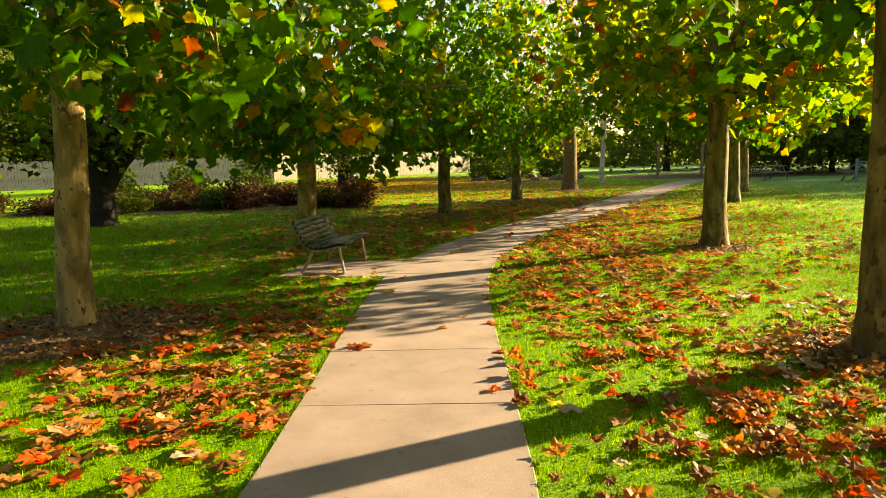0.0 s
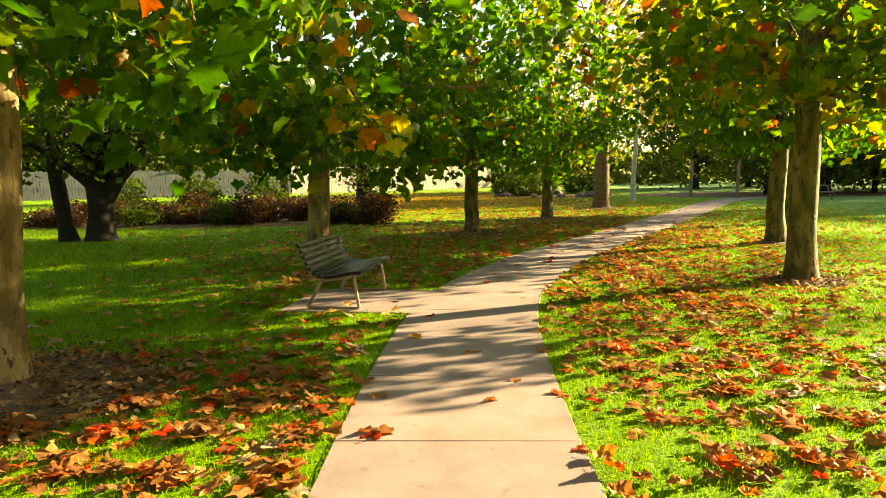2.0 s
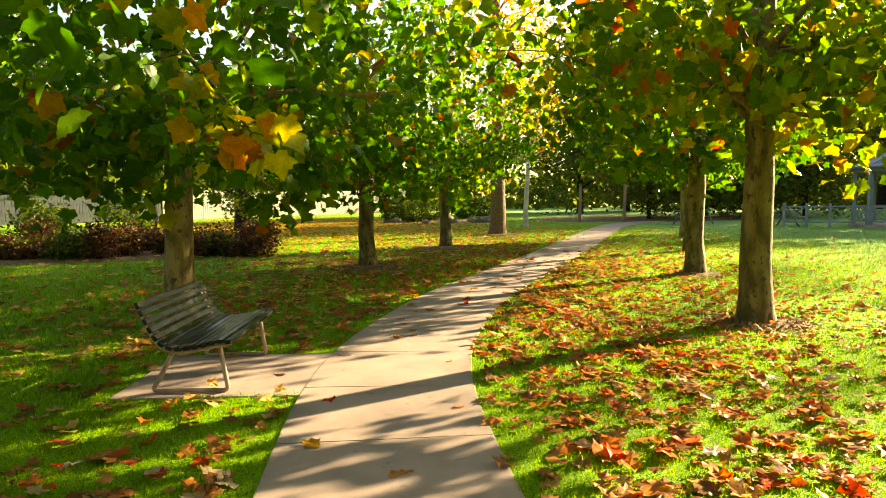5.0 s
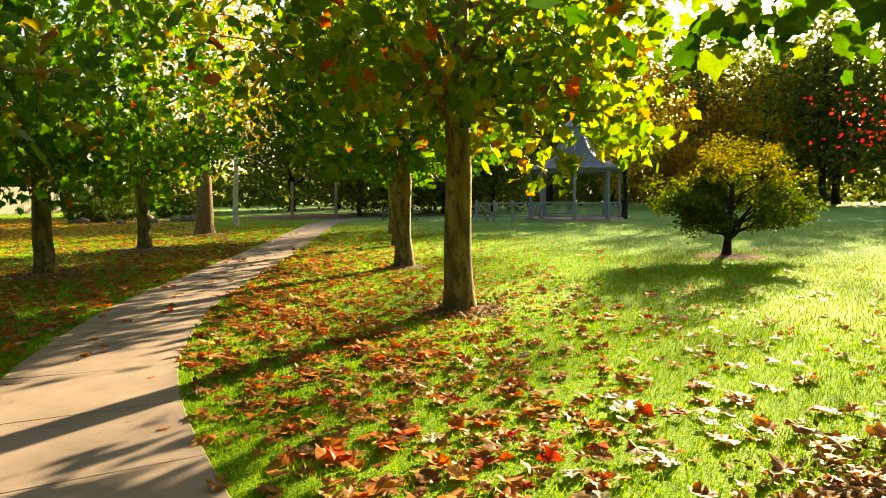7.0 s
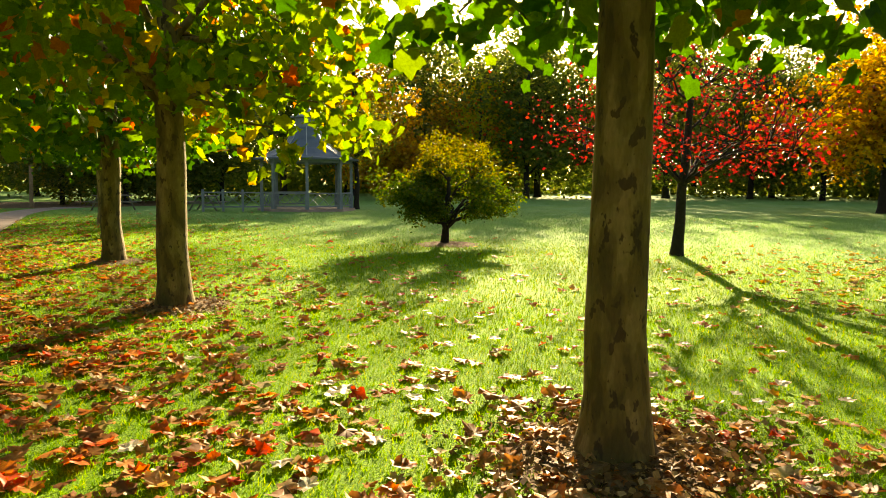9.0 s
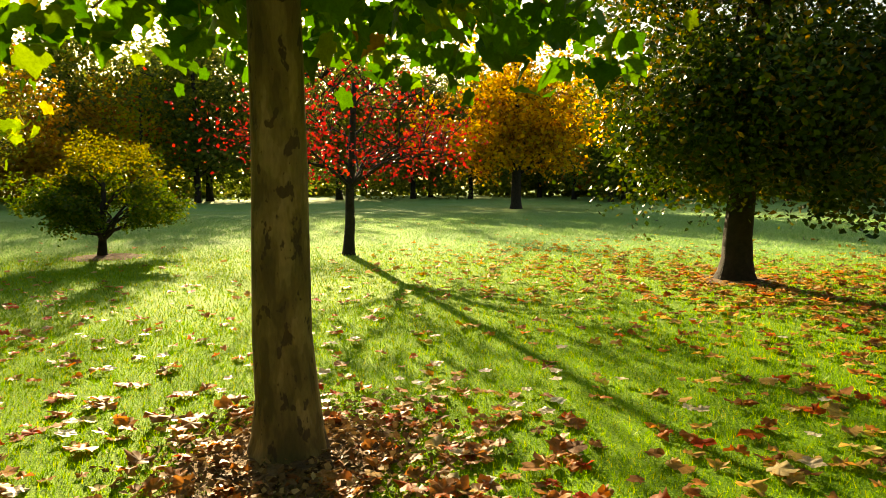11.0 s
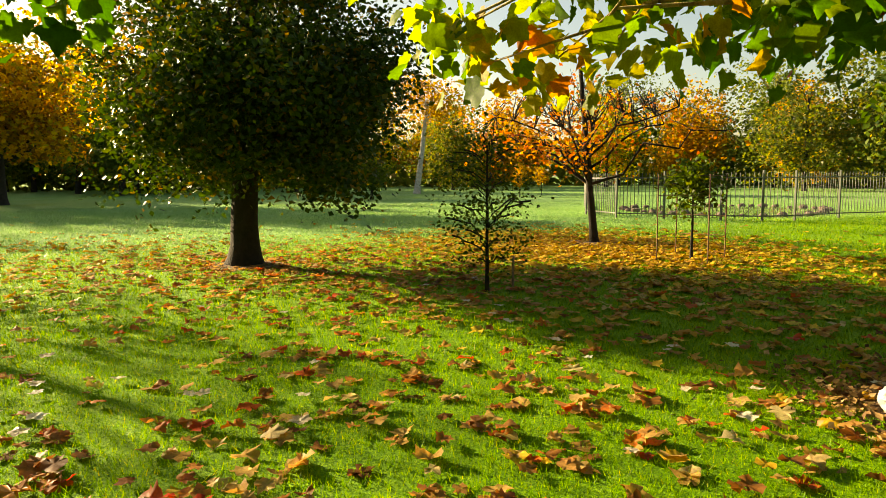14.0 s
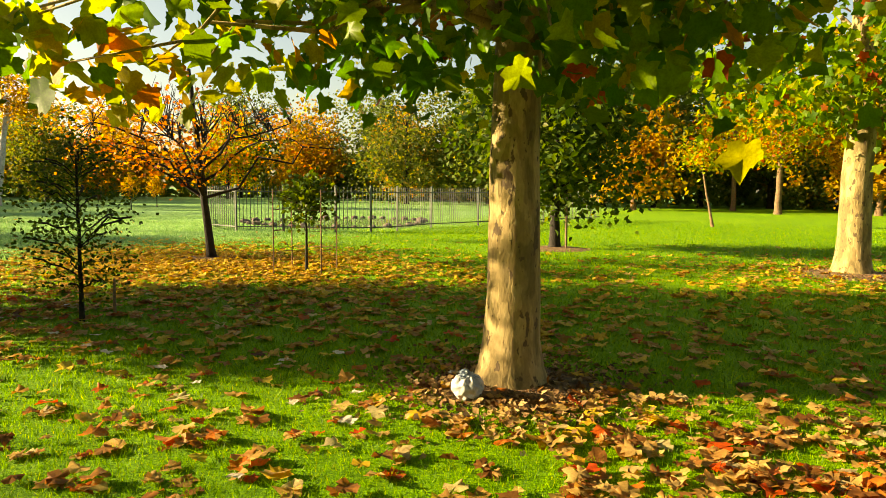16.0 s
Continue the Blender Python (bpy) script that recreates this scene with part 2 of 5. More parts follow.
LITTER_TAN = leaf_material("fallen_leaf_tan", [(0.0, (0.18, 0.07, 0.02)), (0.2, (0.40, 0.17, 0.045)), (0.45, (0.60, 0.37, 0.11)), (0.7, (0.62, 0.42, 0.15)), (0.8, (0.60, 0.19, 0.03)), (0.89, (0.60, 0.07, 0.015)), (0.93, (0.68, 0.48, 0.13)), (1.0, (0.58, 0.48, 0.26))], 0.42, 0.5, (1.25, 1.0, 0.6), 0.35, 0.12)
LITTER_GOLD = leaf_material("fallen_leaf_golden", [(0.0, (0.36, 0.17, 0.02)), (0.5, (0.62, 0.38, 0.03)), (1.0, (0.68, 0.52, 0.05))], 0.25, 0.6, (1.2, 1.0, 0.7))
BLADE = leaf_material("grass_blade", [(0.0, (0.045, 0.14, 0.002)), (0.5, (0.145, 0.34, 0.003)), (0.9, (0.28, 0.48, 0.005)), (1.0, (0.46, 0.46, 0.02))], 0.5, 0.5, (1.3, 1.25, 0.5))
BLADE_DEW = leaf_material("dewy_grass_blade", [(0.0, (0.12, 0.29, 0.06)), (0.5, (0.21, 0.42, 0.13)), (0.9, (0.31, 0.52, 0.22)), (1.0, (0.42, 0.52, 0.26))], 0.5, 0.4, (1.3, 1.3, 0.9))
SLAT = noisy("bench_slat", (0.006, 0.008, 0.010), (0.018, 0.025, 0.030), 5, 0.24, 0, 50, 0.003)
STEEL = noisy("bench_steel", (0.30, 0.18, 0.13), (0.54, 0.42, 0.35), 6, 0.5, 0.2, 60, 0.003)
GAZEBO = noisy("gazebo_paint", (0.15, 0.20, 0.25), (0.23, 0.28, 0.33), 3, 0.5, 0, 40, 0.002)
ROOF = noisy("roof_metal", (0.09, 0.13, 0.19), (0.15, 0.20, 0.27), 2, 0.6, 0.15, 30, 0.002)
CREAM = noisy("cream_paint", (0.34, 0.37, 0.42), (0.46, 0.48, 0.52), 3, 0.6, 0, 40, 0.002)
FENCE = noisy("fence_steel", (0.07, 0.08, 0.07), (0.15, 0.16, 0.14), 4, 0.5, 0.3, 50, 0.002)
FENCE_PAINT = noisy("cream_fence_paint", (0.26, 0.235, 0.19), (0.40, 0.365, 0.30), 1.5, 0.8, 0, 25, 0.004)
# dark blue-grey paints the trees' shade onto the second fence run
FENCE_SHADED = noisy("shaded_paling", (0.065, 0.075, 0.085), (0.13, 0.145, 0.16), 2, 0.85, 0, 25, 0.006)
TIMBER = noisy("pale_timber", (0.13, 0.122, 0.11), (0.25, 0.235, 0.21), 2, 0.85, 0, 25, 0.006)
STAKE = noisy("stake_timber", (0.16, 0.10, 0.06), (0.32, 0.22, 0.13), 12, 0.9, 0, 60, 0.006)
ROCK = noisy("rock", (0.08, 0.06, 0.05), (0.22, 0.16, 0.13), 4, 0.9, 0, 25, 0.03, 0.7)
PLASTIC = noisy("bag_plastic", (0.30, 0.32, 0.34), (0.70, 0.69, 0.66), 9, 0.3, 0, 60, 0.006, 0.5)
PLASTIC_BLUE = noisy("blue_bag_plastic", (0.08, 0.13, 0.20), (0.42, 0.50, 0.58), 22, 0.35, 0, 60, 0.006, 0.6)
RUST = noisy("rusty_wire", (0.10, 0.05, 0.03), (0.24, 0.12, 0.06), 20, 0.8, 0.3, 80, 0.002)
m_water, nt_w, b_w = material("pond_water")
b_w.inputs["Base Color"].default_value = (0.05, 0.06, 0.055, 1)
b_w.inputs["Roughness"].default_value = 0.06
bump(nt_w, b_w, noise_tex(nt_w, coords(nt_w), 6, 2), 0.12, 0.02)
WATER = m_water


# ---- mesh helpers ----
def part(name, data, mat, parent=None, label=""):
    """Links mesh data (or a bmesh) as one object under a thing or part."""
    if isinstance(data, bmesh.types.BMesh):
        me = bpy.data.meshes.new(name)
        data.to_mesh(me)
        data.free()
        data = me
    if mat and not data.materials:
        data.materials.append(mat)
    ob = new(name, data)
    if parent:
        ob.parent = parent
    if label:
        tagged(ob, label)
    return ob


def thing(name, x, y, label, category, group="", z=0.0, turn=0.0, kind=""):
    ob = new(name)
    ob.empty_display_size = 0.2
    ob.matrix_basis = pose(x, y, z, 0, 0, turn)
    return tagged(ob, label, category, group, kind)


def tri_mesh(name, verts, tris, smooth=False):
    me = bpy.data.meshes.new(name)
    me.vertices.add(len(verts))
    me.vertices.foreach_set("co", np.asarray(verts, dtype=np.float32).ravel())
    tris = np.asarray(tris, dtype=np.int32)
    me.loops.add(tris.size)
    me.loops.foreach_set("vertex_index", tris.ravel())
    me.polygons.add(len(tris))
    me.polygons.foreach_set("loop_start", np.arange(0, tris.size, 3, dtype=np.int32))
    if smooth:
        me.polygons.foreach_set("use_smooth", np.ones(len(tris), dtype=bool))
    me.update(calc_edges=True)
    me.validate()
    return me


def tubes(lines, sides=8):
    """Verts and triangles of tapered tubes; each line is a list of (point, radius)."""
    verts, tris = [], []
    for line in lines:
        start = len(verts)
        pts = [Vector(p) for p, _ in line]
        side = None
        for i, (p, r) in enumerate(line):
            d = (pts[min(i + 1, len(pts) - 1)] - pts[max(i - 1, 0)]).normalized()
            a = Vector((1, 0, 0)) if side is None else side
            side = (a - d * a.dot(d))
            if side.length < 0.05:
                side = Vector((0, 1, 0)) - d * d.y
            side.normalize()
            other = d.cross(side)
            for k in range(sides):
                w = 2 * math.pi * k / sides
                verts.append(pts[i] + (side * math.cos(w) + other * math.sin(w)) * r)
        for i in range(len(line) - 1):
            for k in range(sides):
                a, b = start + i * sides + k, start + i * sides + (k + 1) % sides
                tris += [(a, b, b + sides), (a, b + sides, a + sides)]
        top = start + (len(line) - 1) * sides
        tris += [(top, top + k, top + k + 1) for k in range(1, sides - 1)]
    return verts, tris


HALF = [(0.20, -0.11, 0.03), (0.43, 0.00, 0.10), (0.43, 0.17, 0.05), (0.55, 0.27, 0.08), (0.65, 0.50, 0.14), (0.46, 0.55, 0.08), (0.39, 0.68, 0.07), (0.26, 0.66, 0.02), (0.15, 0.84, -0.03)]
LOBED = np.array([(0, 0.38, 0.0), (0, 0.02, 0.02)] + HALF + [(0, 1.02, -0.12)] + [(-x, y, z) for x, y, z in HALF[::-1]])
LOBED_T = np.array([(0, i, i % 20 + 1) for i in range(1, 21)])
OVAL = np.array([(0, 0, 0), (0.36, 0.45, 0.09), (0, 1, -0.06), (-0.36, 0.45, 0.09)])
SIMPLE = np.array([(0, 0.38, 0.0), (0, 0.02, 0.02), (0.40, -0.04, 0.08), (0.40, 0.20, 0.05), (0.62, 0.50, 0.12), (0.25, 0.62, 0.03), (0, 1, -0.10), (-0.25, 0.62, 0.03), (-0.62, 0.50, 0.12), (-0.40, 0.20, 0.05), (-0.40, -0.04, 0.08)])
SIMPLE_T = np.array([(0, i, i % 10 + 1) for i in range(1, 11)])
OVAL_T = np.array([(0, 1, 2), (0, 2, 3)])


def unit(a):
    return a / np.maximum(np.linalg.norm(a, axis=1, keepdims=True), 1e-6)


def leaves_mesh(name, places, sizes, normals, along, lobed=True, curl=1.0, crumple=None):
    """One mesh of many leaves: each has a place, a size, a normal and a direction of its tip."""
    shape, tri = (SIMPLE, SIMPLE_T) if lobed == "simple" else (LOBED, LOBED_T) if lobed else (OVAL, OVAL_T)
    n = unit(normals)
    y = unit(along - n * np.sum(along * n, axis=1, keepdims=True))
    x = np.cross(y, n)
    s = sizes[:, None, None]
    c = np.broadcast_to(np.asarray(curl, dtype=float).reshape(-1, 1, 1), (len(n), 1, 1))
    v = places[:, None, :] + s * (shape[None, :, 0:1] * x[:, None, :] + shape[None, :, 1:2] * y[:, None, :] + c * shape[None, :, 2:3] * n[:, None, :])
    if crumple is not None:
        v = v + crumple.normal(size=v.shape) * s * np.array([0.07, 0.07, 0.065])
        v[:, :, 2] = np.maximum(v[:, :, 2], 0.006)
    t = tri[None, :, :] + (np.arange(len(places)) * len(shape))[:, None, None]
    return tri_mesh(name, v.reshape(-1, 3), t.reshape(-1, 3))


def crown_clusters(rng, centre, radii, count, hollow=0.35, lump=0.3, gap=-0.2):
    """Places of leaf clusters in an uneven, gappy crown."""
    out = []
    seed = Vector(rng.uniform(-50, 50, 3))
    tries = 0
    while len(out) < count and tries < count * 12:
        tries += 1
        d = Vector(rng.normal(size=3)).normalized()
        r = (hollow ** 3 + (1 - hollow ** 3) * rng.random()) ** (1 / 3)
        r *= 1 + lump * noise.noise(d * 2.2 + seed)
        p = Vector((centre[0] + d.x * r * radii[0], centre[1] + d.y * r * radii[1], centre[2] + d.z * r * (radii[2] if d.z > 0 or len(radii) < 4 else radii[3])))
        if noise.noise(p * 0.9 + seed) > gap:
            out.append(p)
    return out


def cluster_leaves(rng, clusters, per, spread, size, droop=0.35, hang=False):
    c = np.repeat(np.array([tuple(p) for p in clusters]), per, axis=0)
    n = len(c)
    places = c + rng.normal(size=(n, 3)) * np.array([spread, spread, spread * 0.7])
    normals = np.stack([rng.normal(size=n) * 0.7, rng.normal(size=n) * 0.7, np.ones(n) * 0.6], axis=1)
    along = unit(rng.normal(size=(n, 3)) * np.array([1, 1, 0.3]))
    along[:, 2] -= droop
    if hang:
        # broad leaves hang from their stalks, the blade nearly upright
        normals[:, 2] = rng.uniform(0.05, 0.9, n)
        along[:, 2] -= rng.uniform(0.2, 1.0, n)
    return places, size * rng.uniform(0.6, 1.25, n), normals, along


def limb(rng, a, b, r0, r1, steps=5, sag=0.25):
    a, b = Vector(a), Vector(b)
    line = []
    for i in range(steps + 1):
        f = i / steps
        p = a.lerp(b, f)
        p.z += math.sin(f * math.pi) * sag * (b - a).length * 0.5
        if 0 < i < steps:
            p += Vector(rng.normal(size=3)) * 0.035 * (b - a).length
        line.append((p, r0 + (r1 - r0) * f ** 0.8))
    return line


def trunk_line(rng, height, r, lean=(0, 0), flare=1.35, wobble=0.02, top=0.45):
    line = []
    for z in [-0.05, 0.05, 0.15, 0.35, 0.7] + [0.7 + (height - 0.7) * i / 7 for i in range(1, 8)]:
        f = max(z, 0) / height
        rr = r * (1 + (flare - 1) * math.exp(-max(z, 0) / 0.18)) * (1 + (top - 1) * f)
        line.append((Vector((lean[0] * f + rng.normal() * wobble * (z > 0.4), lean[1] * f + rng.normal() * wobble * (z > 0.4), z)), rr))
    return line


def at_height(line, z):
    for (p, r), (q, s) in zip(line, line[1:]):
        if q.z >= z:
            f = (z - p.z) / max(q.z - p.z, 1e-5)
            return p.lerp(q, f), r + (s - r) * f
    return line[-1][0], line[-1][1]


def tree(name, x, y, label, category, seed, r, height, crown_z, radii, clusters, per, size, bark, leaf, spread=0.35, lobed=True, group="", limbs=16, fork=1.6, lean=(0, 0), extra=(), second=None, hollow=0.35, gap=-0.2, lump=0.3, droop=0.35, limb_r=0.35, flare=1.35, twigs=0, joined=False, bare=0):
    """A tree: tapered trunk, limbs that reach into the crown, and a crown of leaves. extra: (place, spread, leaves, material) low branches."""
    rng = np.random.default_rng(seed)
    root = thing(name, x, y, label, category, group)
    line = trunk_line(rng, height * 0.86, r, lean, flare, min(0.02, r * 0.12))
    centre = (lean[0] * 0.8, lean[1] * 0.8, crown_z)
    cl = crown_clusters(rng, centre, radii, clusters, hollow, lump, gap)
    lines = []
    order = sorted(cl, key=lambda p: noise.noise(p * 7.3))
    for p in order[:limbs]:
        z0 = min(max(fork, p.z - 0.55 * math.hypot(p.x, p.y)), height * 0.8)
        a, ra = at_height(line, z0)
        lines.append(limb(rng, a, p, ra * limb_r, 0.012, 5, 0.22))
    for p in order[limbs:limbs + twigs]:
        q = min((s for ln in lines[:limbs] for s, _ in ln[2:]), key=lambda s: (s - p).length)
        lines.append(limb(rng, q, p, 0.013, 0.005, 3, 0.15))
    for p, *_ in extra:
        z0 = min(max(fork, p[2] + 0.5), height * 0.7)
        a, ra = at_height(line, z0)
        lines.append(limb(rng, a, p, ra * 0.28, 0.006, 6, 0.2))
    bare_lines = []
    for _ in range(bare):
        w, q = rng.uniform(0, 2 * math.pi), rng.uniform(0.25, 0.85)
        tip = Vector((centre[0] + radii[0] * q * math.cos(w), centre[1] + radii[1] * q * math.sin(w), crown_z + radii[2] * (1.25 - 0.6 * q) + rng.normal() * 0.12))
        start = min((p for ln in lines[:limbs] for p, _ in ln[1:]), key=lambda p: (p - tip).length)
        bare_lines.append(limb(rng, start, tip, 0.014, 0.004, 4, 0.1))
    if joined:
        part("trunk", tri_mesh("trunk", *tubes([line] + lines, 7), True), bark, root)
    else:
        part("trunk", tri_mesh("trunk", *tubes([line], 16), True), bark, root)
        for ln in lines[:limbs] + lines[limbs + twigs:]:
            part("limb", tri_mesh("limb", *tubes([ln], 7), True), bark, root)
        if twigs:
            tagged(part("twigwork", tri_mesh("twigwork", *tubes(lines[limbs:limbs + twigs] + bare_lines, 4), True), bark, root), kind="stuff")
    if second:
        low = [p for p in cl if p.z < second[0] + rng.normal() * 0.25]
        high = [p for p in cl if p not in low]
        if low:
            part("crown", leaves_mesh("crown", *cluster_leaves(rng, low, per, spread, size, droop), lobed), leaf, root)
        if high:
            part("crown", leaves_mesh("crown", *cluster_leaves(rng, high, per, spread, size, droop), lobed), second[1], root, second[2])
    else:
        part("crown", leaves_mesh("crown", *cluster_leaves(rng, cl, per, spread, size, droop, bool(lobed)), lobed, rng.uniform(-1.2, 2.6, len(cl) * per)), leaf, root)
    for p, sp, count, mat in extra:
        part("low_branch_leaves", leaves_mesh("low_branch_leaves", *cluster_leaves(rng, [p], count, sp, size * 0.95, 0.6, bool(lobed)), lobed, rng.uniform(-1.2, 2.6, count)), mat, root)
    return root


# ---- ground ----
bm = bmesh.new()
bmesh.ops.create_grid(bm, x_segments=2, y_segments=2, size=900)
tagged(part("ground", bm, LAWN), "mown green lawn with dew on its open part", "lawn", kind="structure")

# ---- the concrete path ----
CENTRE = [(-8.0, -3.6), (-4.6, -2.6), (-2.3, -1.0), (-0.95, 0.8), (-0.36, 2.4), (-0.27, 4.0), (-0.27, 5.6), (-0.24, 7.2), (-0.14, 8.8), (0.12, 10.3), (0.62, 11.9), (1.45, 14.0), (3.1, 17.2), (6.1, 23.1), (9.6, 30.2), (12.9, 36.5), (16.2, 40.5), (21.0, 43.5)]
WIDTH = 1.36


def spline(points, step):
    out = []
    for i in range(len(points) - 1):
        p = [Vector(points[min(max(i + k, 0), len(points) - 1)]) for k in (-1, 0, 1, 2)]
        for j in range(20):
            f = j / 20
            out.append(0.5 * (2 * p[1] + (p[2] - p[0]) * f + (2 * p[0] - 5 * p[1] + 4 * p[2] - p[3]) * f * f + (3 * p[1] - p[0] - 3 * p[2] + p[3]) * f ** 3))
    line, run, last = [out[0]], 0.0, out[0]
    for q in out[1:]:
        run += (q - last).length
        last = q
        if run >= step:
            line.append(q)
            run -= step
    return line


MIDDLE = spline(CENTRE, 0.2)
MID_NP = np.array([tuple(p) for p in MIDDLE])


def off_path(xy):
    """Distance of places from the middle of the path."""
    best = np.full(len(xy), 1e9)
    for i in range(0, len(MID_NP)):
        best = np.minimum(best, np.hypot(xy[:, 0] - MID_NP[i, 0], xy[:, 1] - MID_NP[i, 1]))
    return best


def slab(points, width, top=0.014, depth=0.09):
    """A piece of path along the points, with a small chamfer on its upper edges."""
    bm = bmesh.new()
    rows = []
    for i, p in enumerate(points):
        d = (points[min(i + 1, len(points) - 1)] - points[max(i - 1, 0)]).normalized()
        s = Vector((d.y, -d.x))
        e = d * (0.006 if i == 0 else -0.006 if i == len(points) - 1 else 0)
        row = []
        for w, z in ((-0.5, top - depth), (-0.5, top - 0.006), (-0.496, top), (0.496, top), (0.5, top - 0.006), (0.5, top - depth)):
            q = p + s * width * w + e
            row.append(bm.verts.new((q.x, q.y, z)))
        rows.append(row)
    for a, b in zip(rows, rows[1:]):
        for k in range(5):
            bm.faces.new((a[k], a[k + 1], b[k + 1], b[k]))
    bm.faces.new(rows[0])
    bm.faces.new(rows[-1][::-1])
    bmesh.ops.recalc_face_normals(bm, faces=bm.faces)
    return bm


path = tagged(new("pavement"), "buff concrete footpath in slabs that winds across the lawn", "path", kind="structure")
for i in range(0, len(MIDDLE) - 6, 6):
    part("slab", slab(MIDDLE[i:i + 7], WIDTH), CONCRETE, path)
# the bench pad
part("slab", slab([Vector((-2.2, 9.62)), Vector((-0.62, 9.45))], 1.42, 0.010), CONCRETE, path)

# ---- bench ----
def box(bm, x0, y0, z0, x1, y1, z1, bevel=0.0):
    m = Matrix.Translation(((x0 + x1) / 2, (y0 + y1) / 2, (z0 + z1) / 2)) @ Matrix.Diagonal((x1 - x0, y1 - y0, z1 - z0, 1))
    got = bmesh.ops.create_cube(bm, size=1, matrix=m)
    if bevel:
        edges = list({e for v in got["verts"] for e in v.link_edges})
        bmesh.ops.bevel(bm, geom=edges, offset=bevel, segments=2, affect="EDGES", profile=0.5)
    return bm


def tube_part(name, line, mat, parent, sides=8, label=""):
    v, t = tubes([line], sides)
    return part(name, tri_mesh(name, v, t, True), mat, parent, label)


def bench(x, y, turn):
    """A slatted park bench with a curved profile; x runs to its front, y along it."""
    root = thing("park_bench", x, y, "dark slatted park bench with a curved seat on worn steel legs", "bench", turn=turn, z=0.010)
    profile = [(0.335, 0.405), (0.275, 0.41), (0.21, 0.40), (0.145, 0.385), (0.08, 0.37), (0.015, 0.36), (-0.05, 0.355), (-0.115, 0.365), (-0.175, 0.395), (-0.22, 0.445), (-0.255, 0.505), (-0.285, 0.57), (-0.315, 0.635), (-0.34, 0.695)]
    for i, (px, pz) in enumerate(profile):
        qx, qz = profile[min(i + 1, len(profile) - 1)]
        ox, oz = profile[max(i - 1, 0)]
        bm = box(bmesh.new(), -0.025, -0.74, -0.016, 0.025, 0.74, 0.016, 0.006)
        bm.transform(Matrix.Translation((px, 0, pz + 0.014)) @ Matrix.Rotation(math.atan2(qz - oz, ox - qx), 4, "Y"))
        part("slat", bm, SLAT, root)
    for side in (-0.62, 0.62):
        for k in (-0.10, 0.10):
            tube_part("side_bar", [(Vector((px, side + k * math.copysign(1, side) * (0 if k < 0 else 1), pz - 0.018)), 0.013) for px, pz in profile] if k > 0 else [(Vector((px, side, pz - 0.020)), 0.016) for px, pz in profile], STEEL, root, 8, "curved steel bar under the slats")
        tube_part("leg", [(Vector((0.235, side, 0.385)), 0.019), (Vector((0.265, side, 0.2)), 0.019), (Vector((0.29, side, 0.04)), 0.019), (Vector((0.275, side, 0.018)), 0.019)], STEEL, root, 10)
        tube_part("leg", [(Vector((-0.12, side, 0.345)), 0.019), (Vector((-0.22, side, 0.15)), 0.019), (Vector((-0.285, side, 0.04)), 0.019), (Vector((-0.275, side, 0.018)), 0.019)], STEEL, root, 10)
        tube_part("foot_rail", [(Vector((0.28, side, 0.017)), 0.016), (Vector((-0.28, side, 0.017)), 0.016)], STEEL, root)
    return root


bench(-1.61, 9.60, -6.5)


# ---- plane trees along the path ----
V = Vector
PLANES = "plane trees beside the path"
MOTTLED = "plane tree with mottled flaking bark and turning green leaves"
tree("plane_tree", -3.55, 6.34, MOTTLED, "tree", 11, 0.157, 9.0, 3.7, (3.1, 3.1, 4.0, 1.4), 260, 17, 0.165, BARK_PLANE, LEAF_GREEN, group=PLANES, twigs=60, fork=2.6, flare=1.25, lean=(0.35, 0), extra=[((1.4, 0.6, 2.7), 0.3, 30, LEAF_GREEN), ((2.0, 1.6, 2.9), 0.3, 30, LEAF_TURNING), ((1.2, -0.8, 3.0), 0.3, 30, LEAF_TURNING)])
tree("plane_tree", 3.22, 4.975, "plane tree with mottled flaking bark in a ring of soil", "tree", 12, 0.171, 9.0, 3.65, (2.8, 2.2, 4.0, 1.05), 230, 18, 0.165, BARK_SHADED, LEAF_SHADE, group=PLANES, twigs=70, fork=2.6, flare=1.45, extra=[((0.4, -1.0, 2.4), 0.28, 34, LEAF_SHADE), ((-0.4, 0.8, 2.4), 0.26, 30, LEAF_SHADE), ((0.9, -1.6, 2.55), 0.28, 30, LEAF_SHADE)] + [(p, 0.3, 40, LEAF_SHADE) for p in ((0.9, 0.4, 2.65), (1.7, -0.3, 2.7), (1.4, 1.2, 2.8), (2.2, 0.5, 2.9), (1.6, -1.4, 2.75), (2.4, -0.8, 3.0))])
tree("plane_tree", 4.28, 10.85, MOTTLED, "tree", 13, 0.185, 9.5, 3.6, (2.9, 2.3, 4.6, 1.4), 190, 17, 0.165, BARK_SHADED, LEAF_PLANE, group=PLANES, twigs=60, fork=2.3, lump=0.5, extra=[((0.9, -0.9, 1.9), 0.24, 30, LEAF_PLANE), ((0.6, -0.5, 2.2), 0.3, 34, LEAF_TURNING), ((2.2, -0.8, 2.3), 0.28, 34, LEAF_PLANE), ((1.6, -1.4, 2.2), 0.28, 34, LEAF_PLANE), ((2.6, -0.2, 2.45), 0.28, 34, LEAF_PLANE)] + [((0.85 * d, -0.53 * d + 0.25, z), 0.3, 38, LEAF_PLANE) for d, z in ((1.3, 2.7), (1.3, 3.3), (1.9, 2.6), (1.9, 3.2), (1.8, 3.8), (2.5, 3.5), (2.6, 4.1), (1.3, 4.2))])
